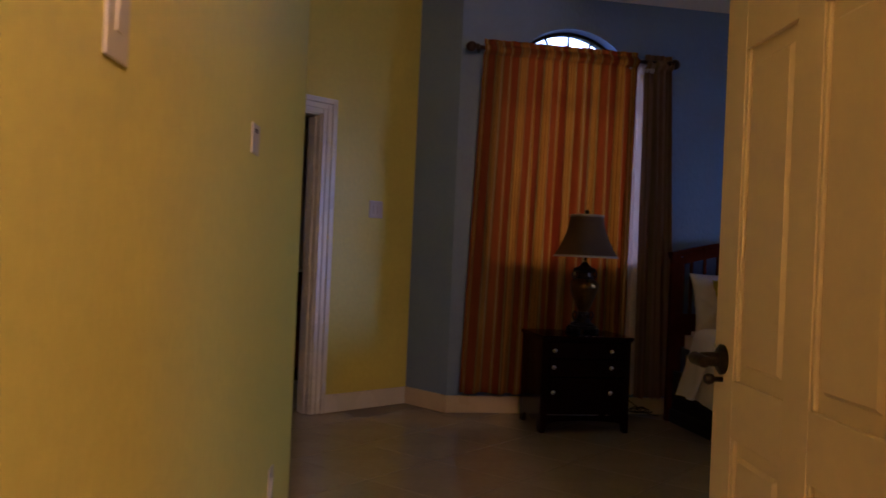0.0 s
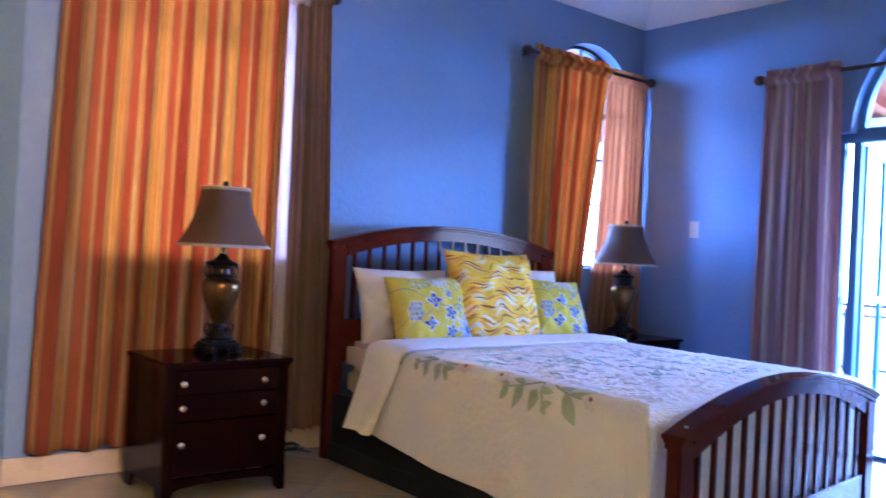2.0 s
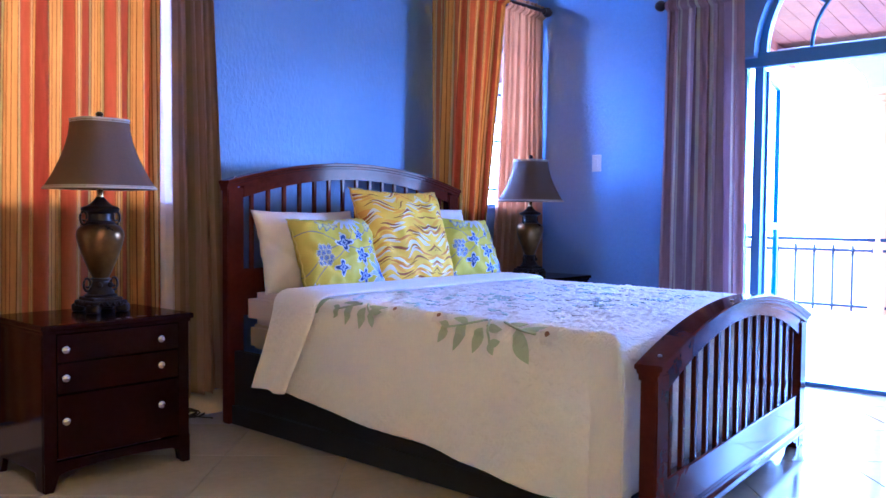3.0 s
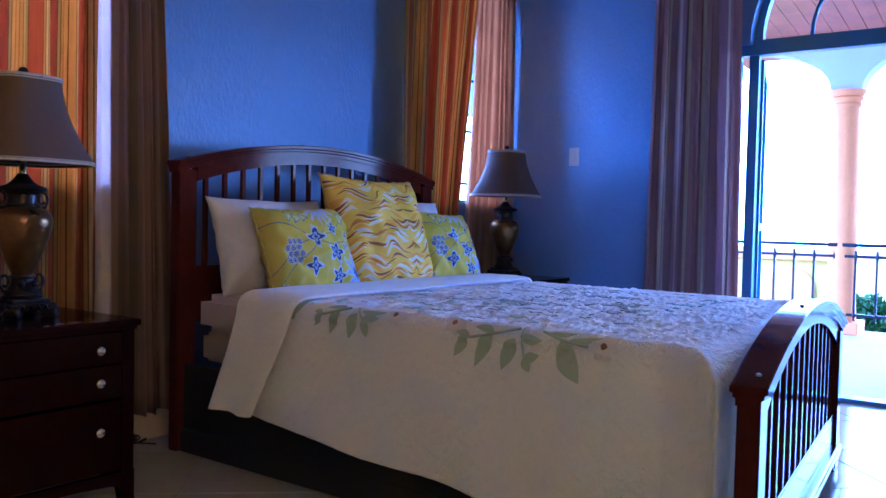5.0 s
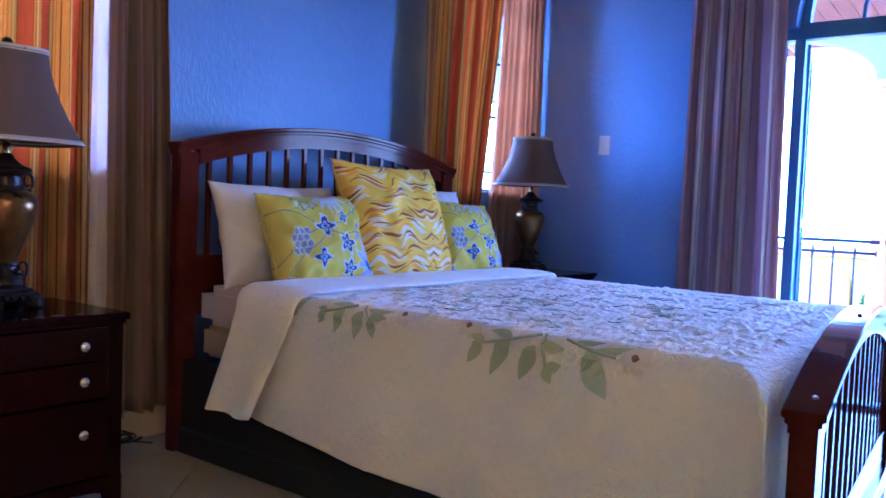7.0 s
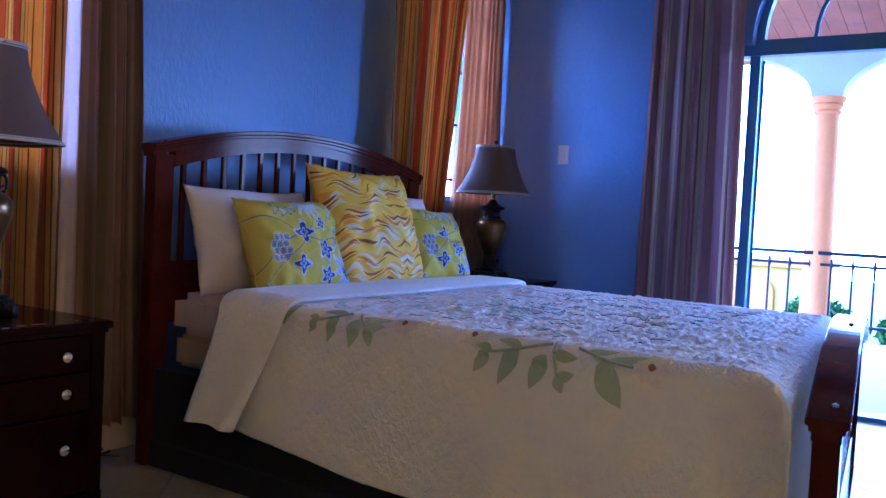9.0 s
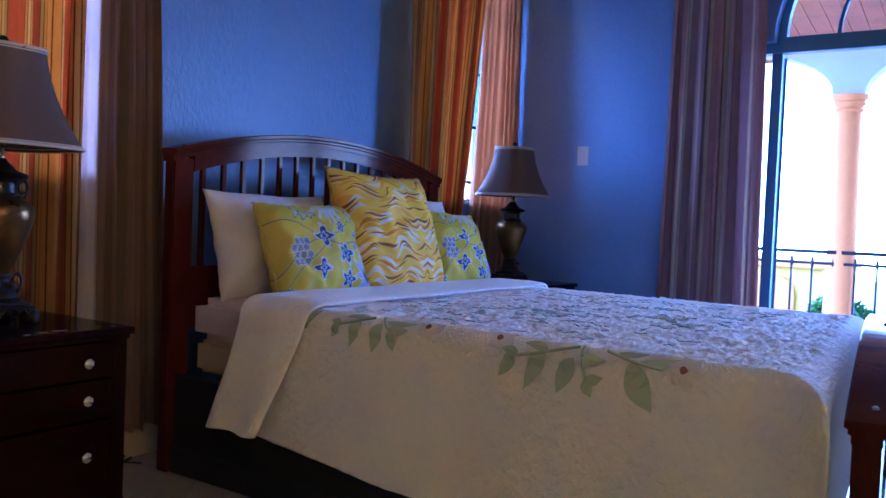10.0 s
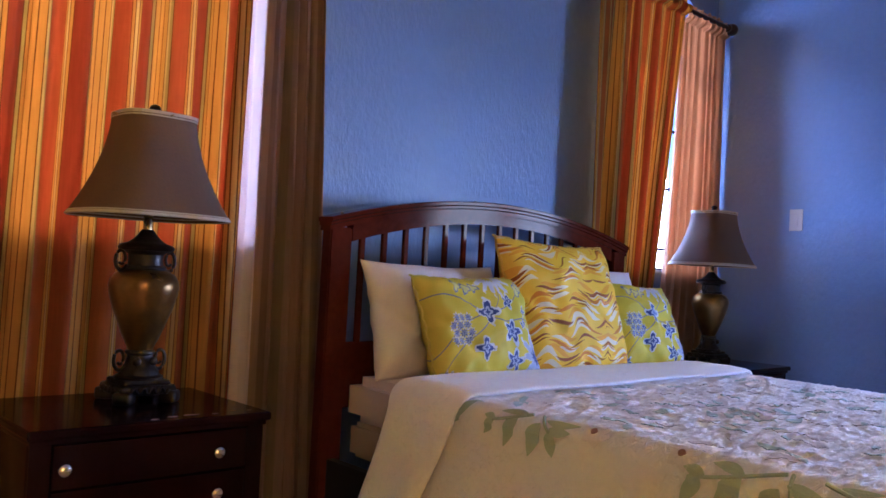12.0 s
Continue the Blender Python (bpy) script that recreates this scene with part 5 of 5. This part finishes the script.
COLS = [0.05, 1.95, 3.85, 5.75, 7.65]
for y in COLS:
    column(y)
bm = bmesh.new()
edge = -2.6
ops = [((a + b_) / 2, (b_ - a) / 2 - 0.13) for a, b_ in zip(COLS, COLS[1:])]
n = 20
for c, hw in ops:
    extrude([(edge, 2.16), (c - hw, 2.16), (c - hw, 2.62), (edge, 2.62)], "x", BX, BX + 0.22, bm)
    pts = [(c - hw * math.cos(math.pi * i / n), 2.16 + 0.40 * math.sin(math.pi * i / n)) for i in range(n + 1)]
    for p, q in zip(pts, pts[1:]):
        extrude([p, q, (q[0], 2.62), (p[0], 2.62)], "x", BX, BX + 0.22, bm)
    edge = c + hw
extrude([(edge, 2.16), (8.6, 2.16), (8.6, 2.62), (edge, 2.62)], "x", BX, BX + 0.22, bm)
solid("wall_balcony_arcade", bm, M_PALE, "pale stucco arcade above the balcony columns", "arcade")
bm = bmesh.new()
k = -2.6
while k < 8.6:
    vs = [bm.verts.new(p) for p in ((XR + 0.17, k, 3.02), (BX + 0.7, k, 2.60), (BX + 0.7, k + 0.135, 2.60), (XR + 0.17, k + 0.135, 3.02))]
    bm.faces.new(vs)
    k += 0.14
for f in list(bm.faces):
    r = bmesh.ops.extrude_face_region(bm, geom=[f])
    bmesh.ops.translate(bm, verts=[v for v in r["geom"] if isinstance(v, bmesh.types.BMVert)], vec=(0, 0, 0.03))
for y in (-1.2, 0.3, 1.8, 3.3, 4.8, 6.3):
    extrude([(XR + 0.17, 2.93), (BX + 0.6, 2.52), (BX + 0.6, 2.61), (XR + 0.17, 3.02)], "y", y, y + 0.09, bm)
solid("ceiling_balcony", bm, M_PLANK, "orange plank ceiling of the balcony on rafters", "balcony ceiling")
solid("roof_balcony", extrude([(XR + 0.17, 3.06), (BX + 0.8, 2.64), (BX + 0.8, 2.72), (XR + 0.17, 3.14)], "y", -2.6, 8.6), M_PALE, "pale roof slab over the balcony", "roof")

# ---------- beyond the balcony ----------
solid("ground", box(-200, 260, -230, 260, -3.6, -3.2), M_GROUND, "dry lawn ground below", "ground")
# far-off glowing ring for sea and sky, round north and east, lights the room
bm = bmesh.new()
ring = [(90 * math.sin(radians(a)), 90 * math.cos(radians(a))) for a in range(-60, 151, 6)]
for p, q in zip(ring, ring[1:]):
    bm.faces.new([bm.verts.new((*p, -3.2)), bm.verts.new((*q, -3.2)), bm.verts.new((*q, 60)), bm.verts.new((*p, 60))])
solid("backdrop", bm, M_GLOW_BACKDROP, "glowing backdrop for the bright distant sky, added to light the room", "sky")
hs = thing("house", (18, 7.0, -3.2), "yellow stucco house with an orange arched doorway", "house")
part("wall", box(16, 21, 5.15, 9.0, -3.2, 0.36), M_OUTYELLOW, hs)
part("roof", box(15.85, 21.2, 5.0, 9.2, 0.36, 0.46, 0.02), M_OUTORANGE, hs)
part("arched_door", extrude([(5.55, -2.2), (6.35, -2.2), (6.35, -0.1)] + [(5.95 + 0.4 * math.cos(math.pi * i / 12), -0.1 + 0.34 * math.sin(math.pi * i / 12)) for i in range(1, 12)] + [(5.55, -0.1)], "x", 15.95, 16.05), M_OUTORANGE, hs)


def shrub(loc, height, size, seed):
    s = thing("shrub", loc, "leafy green garden shrub in sunlight", "shrub", "garden shrubs")
    rnd = random.Random(seed)
    part("trunk", tube([loc, (loc[0] + 0.05, loc[1] - 0.04, loc[2] + height * 0.5), (loc[0], loc[1], loc[2] + height)], 0.07, 8, taper=0.4), M_BARK, s)
    bm = bmesh.new()
    for k in range(900):
        d = Vector((rnd.gauss(0, 1), rnd.gauss(0, 1), rnd.gauss(0, 0.9))).normalized() * size * rnd.uniform(0.2, 1) ** 0.5
        d *= 1 + 0.35 * noise.noise(d * 3 + Vector((seed, 0, 0)))
        p = Vector(loc) + Vector((0, 0, height)) + d
        u = Vector((rnd.gauss(0, 1), rnd.gauss(0, 1), rnd.gauss(0, 1))).normalized() * 0.09
        v = u.cross(Vector((rnd.gauss(0, 1), rnd.gauss(0, 1), rnd.gauss(0, 1)))).normalized() * 0.035
        bm.faces.new([bm.verts.new(p + q) for q in (-u, v, u, -v)])
    part("crown", bm, M_GREEN, s)


shrub((14.0, 4.72, -3.2), 2.95, 0.27, 3)
shrub((14.6, 4.45, -3.2), 2.8, 0.3, 5)
shrub((14.2, 3.5, -3.2), 2.8, 0.3, 8)

# ---------- leaf applique on the bedspread ----------
def side_x(y, z):
    k = (5.1 - y) / 2.16
    c, half = 3.44 - 0.135 * k * 0.75, 0.80 + 0.01 * k
    drop = 0.582 - z
    f = min(1, max(0, drop) * 3)
    return c - (half + 0.05 * max(0, drop)) - side_wave(y, z, f)


def on_cloth(y, s):
    """A point of the cloth's near side: s metres along the cloth below (positive) or above the mattress edge."""
    k = (5.1 - y) / 2.16
    c, half = 3.44 - 0.135 * k * 0.75, 0.80 + 0.01 * k
    x, z = spread_shape(-(half - 0.05 + 0.0393 + s), y)
    if s > 0.04:
        return Vector((side_x(y, z) - 0.005, y, z))
    if s > -0.03:
        return Vector((x - 0.010, y, z + 0.008))
    return Vector((x, y, z + crinkle(x, y) * min(1, -s * 8) + 0.0025))


def leaf(y, s, length, width, ang, material, name="leaf_patch", lift=0.0):
    """A leaf shape laid on the cloth; ang 0 points along the bed to its foot, 90 points down."""
    ca_, sa_ = math.cos(radians(ang)), math.sin(radians(ang))
    bm = bmesh.new()
    n = 10
    rows = []
    for i in range(n + 1):
        t = i / n
        w = width / 2 * math.sin(math.pi * t ** 0.8) ** 0.9 if 0 < t < 1 else 0.0008
        bow = 0.06 * length * math.sin(math.pi * t)
        row = []
        for o in (-w, 0, w):
            dy, ds = -(t * length * ca_ - (o + bow) * sa_), t * length * sa_ + (o + bow) * ca_
            row.append(bm.verts.new(on_cloth(y + dy, s + ds) + Vector((-lift, 0, lift))))
        rows.append(row)
    for a, b_ in zip(rows, rows[1:]):
        for i in range(2):
            bm.faces.new((a[i], a[i + 1], b_[i + 1], b_[i]))
    shell(bm, 0.0008)
    part(name, bm, material, spread)


def leaf_to(y0, s0, y1, s1, width, material=None):
    """A leaf from its base to its tip."""
    leaf(y0, s0, math.hypot(y1 - y0, s1 - s0), width, math.degrees(math.atan2(s1 - s0, y0 - y1)), material or M_LEAF)


def vine(pts, material, r=0.004):
    part("vine_patch", tube([on_cloth(y, s) for y, s in pts], r, 6), material, spread)


def stem(y0, s0, y1, s1, bow):
    """A curved applique stem from one point of the cloth to another."""
    vine([(y0 + (y1 - y0) * k / 12, s0 + (s1 - s0) * k / 12 + bow * math.sin(math.pi * k / 12)) for k in range(13)], M_LEAF, 0.0042)


# sprig near the head, over the edge: base and tip as (y, s), then the width
for q in ((4.46, 0.05, 4.371, -0.032, 0.034), (4.284, 0.021, 4.316, 0.055, 0.024), (4.278, 0.020, 4.318, 0.014, 0.020), (4.207, -0.002, 4.243, 0.075, 0.036),
          (4.181, -0.014, 4.267, -0.006, 0.024), (4.130, 0.004, 4.158, 0.082, 0.042), (4.097, 0.013, 4.032, 0.014, 0.026), (4.093, 0.018, 4.080, 0.070, 0.034), (4.115, -0.006, 4.013, -0.012, 0.022)):
    leaf_to(*q)
for q in ((4.165, -0.016, 4.286, 0.022, 0.004), (4.131, -0.018, 4.094, 0.022, 0.006)):
    stem(*q)
# sprig near the foot
for q in ((3.688, 0.034, 3.731, 0.086, 0.034), (3.675, 0.034, 3.726, 0.022, 0.026), (3.600, 0.013, 3.654, 0.106, 0.042), (3.595, 0.010, 3.665, 0.000, 0.026), (3.524, 0.022, 3.564, 0.104, 0.044),
          (3.510, 0.012, 3.440, 0.020, 0.030), (3.493, 0.062, 3.448, 0.052, 0.028), (3.493, 0.060, 3.474, 0.100, 0.030), (3.382, 0.014, 3.324, 0.110, 0.062), (3.365, 0.013, 3.268, -0.012, 0.022), (3.416, -0.008, 3.345, -0.015, 0.018)):
    leaf_to(*q)
for q in ((3.516, -0.012, 3.677, 0.034, 0.004), (3.506, -0.014, 3.492, 0.064, 0.010), (3.444, -0.010, 3.302, 0.020, 0.006)):
    stem(*q)
# pale flowers with brown hearts
for y, s in ((3.253, 0.015), (3.734, -0.005), (3.964, -0.008)):
    for k in range(6):
        leaf(y, s, 0.042, 0.034, 60 * k + 15, M_PINKLEAF, "petal_patch")
    leaf(y + 0.012, s, 0.020, 0.019, 10, M_DOT, "berry_patch", 0.004)
rnd = random.Random(12)
for k in range(170):
    y, s = rnd.uniform(3.35, 4.45), rnd.uniform(-1.40, -0.10)
    leaf(y, s, rnd.uniform(0.04, 0.09), rnd.uniform(0.016, 0.034), rnd.uniform(0, 360), rnd.choice((M_PALELEAF, M_PALELEAF, M_PALELEAF, M_PINKLEAF, M_PINKLEAF)))

# chips in the varnish of the nightstand
for k, (cx, cy, w) in enumerate(((1.95, 4.735, 0.03), (2.0, 4.74, 0.05), (2.06, 4.73, 0.018), (2.12, 4.75, 0.014), (1.90, 4.72, 0.02), (2.16, 4.74, 0.015))):
    bm = bmesh.new()
    ring = [bm.verts.new((cx + w * (0.5 + 0.3 * noise.noise((k, i * 1.7, 0))) * math.cos(i * 0.7), cy + 0.006 * (1 + 0.6 * noise.noise((k, i * 2.1, 4))) * math.sin(i * 0.7), NS_H + 0.0008)) for i in range(9)]
    bm.faces.new(ring)
    shell(bm, 0.0006)
    part("varnish_chip", bm, M_CHIP, ns, "pale chip in the varnish")

# ---------- floor tiles, laid diagonally ----------
floor_ob = bpy.data.objects["floor"]
TS, GAP = 0.50, 0.005
bm = box(-TS / 2 + GAP / 2, TS / 2 - GAP / 2, -TS / 2 + GAP / 2, TS / 2 - GAP / 2, -0.012, 0.0, 0.0012, seg=1)
tile_me = mesh_of("tile", bm, M_TILE)
rotm = pose(0, 0, 0, 0, 0, 41)
for i in range(-14, 15):
    for j in range(-14, 15):
        p = rotm @ Vector((i * TS, j * TS, 0)) + Vector((2.2, 2.9, 0))
        if -0.6 < p.x < XR + 0.02 and -1.2 < p.y < YW - 0.02 and not (p.x < 0.2 and p.y < -0.5):
            t = new("tile", tile_me)
            t.parent = floor_ob
            t.matrix_basis = Matrix.Translation(p) @ rotm
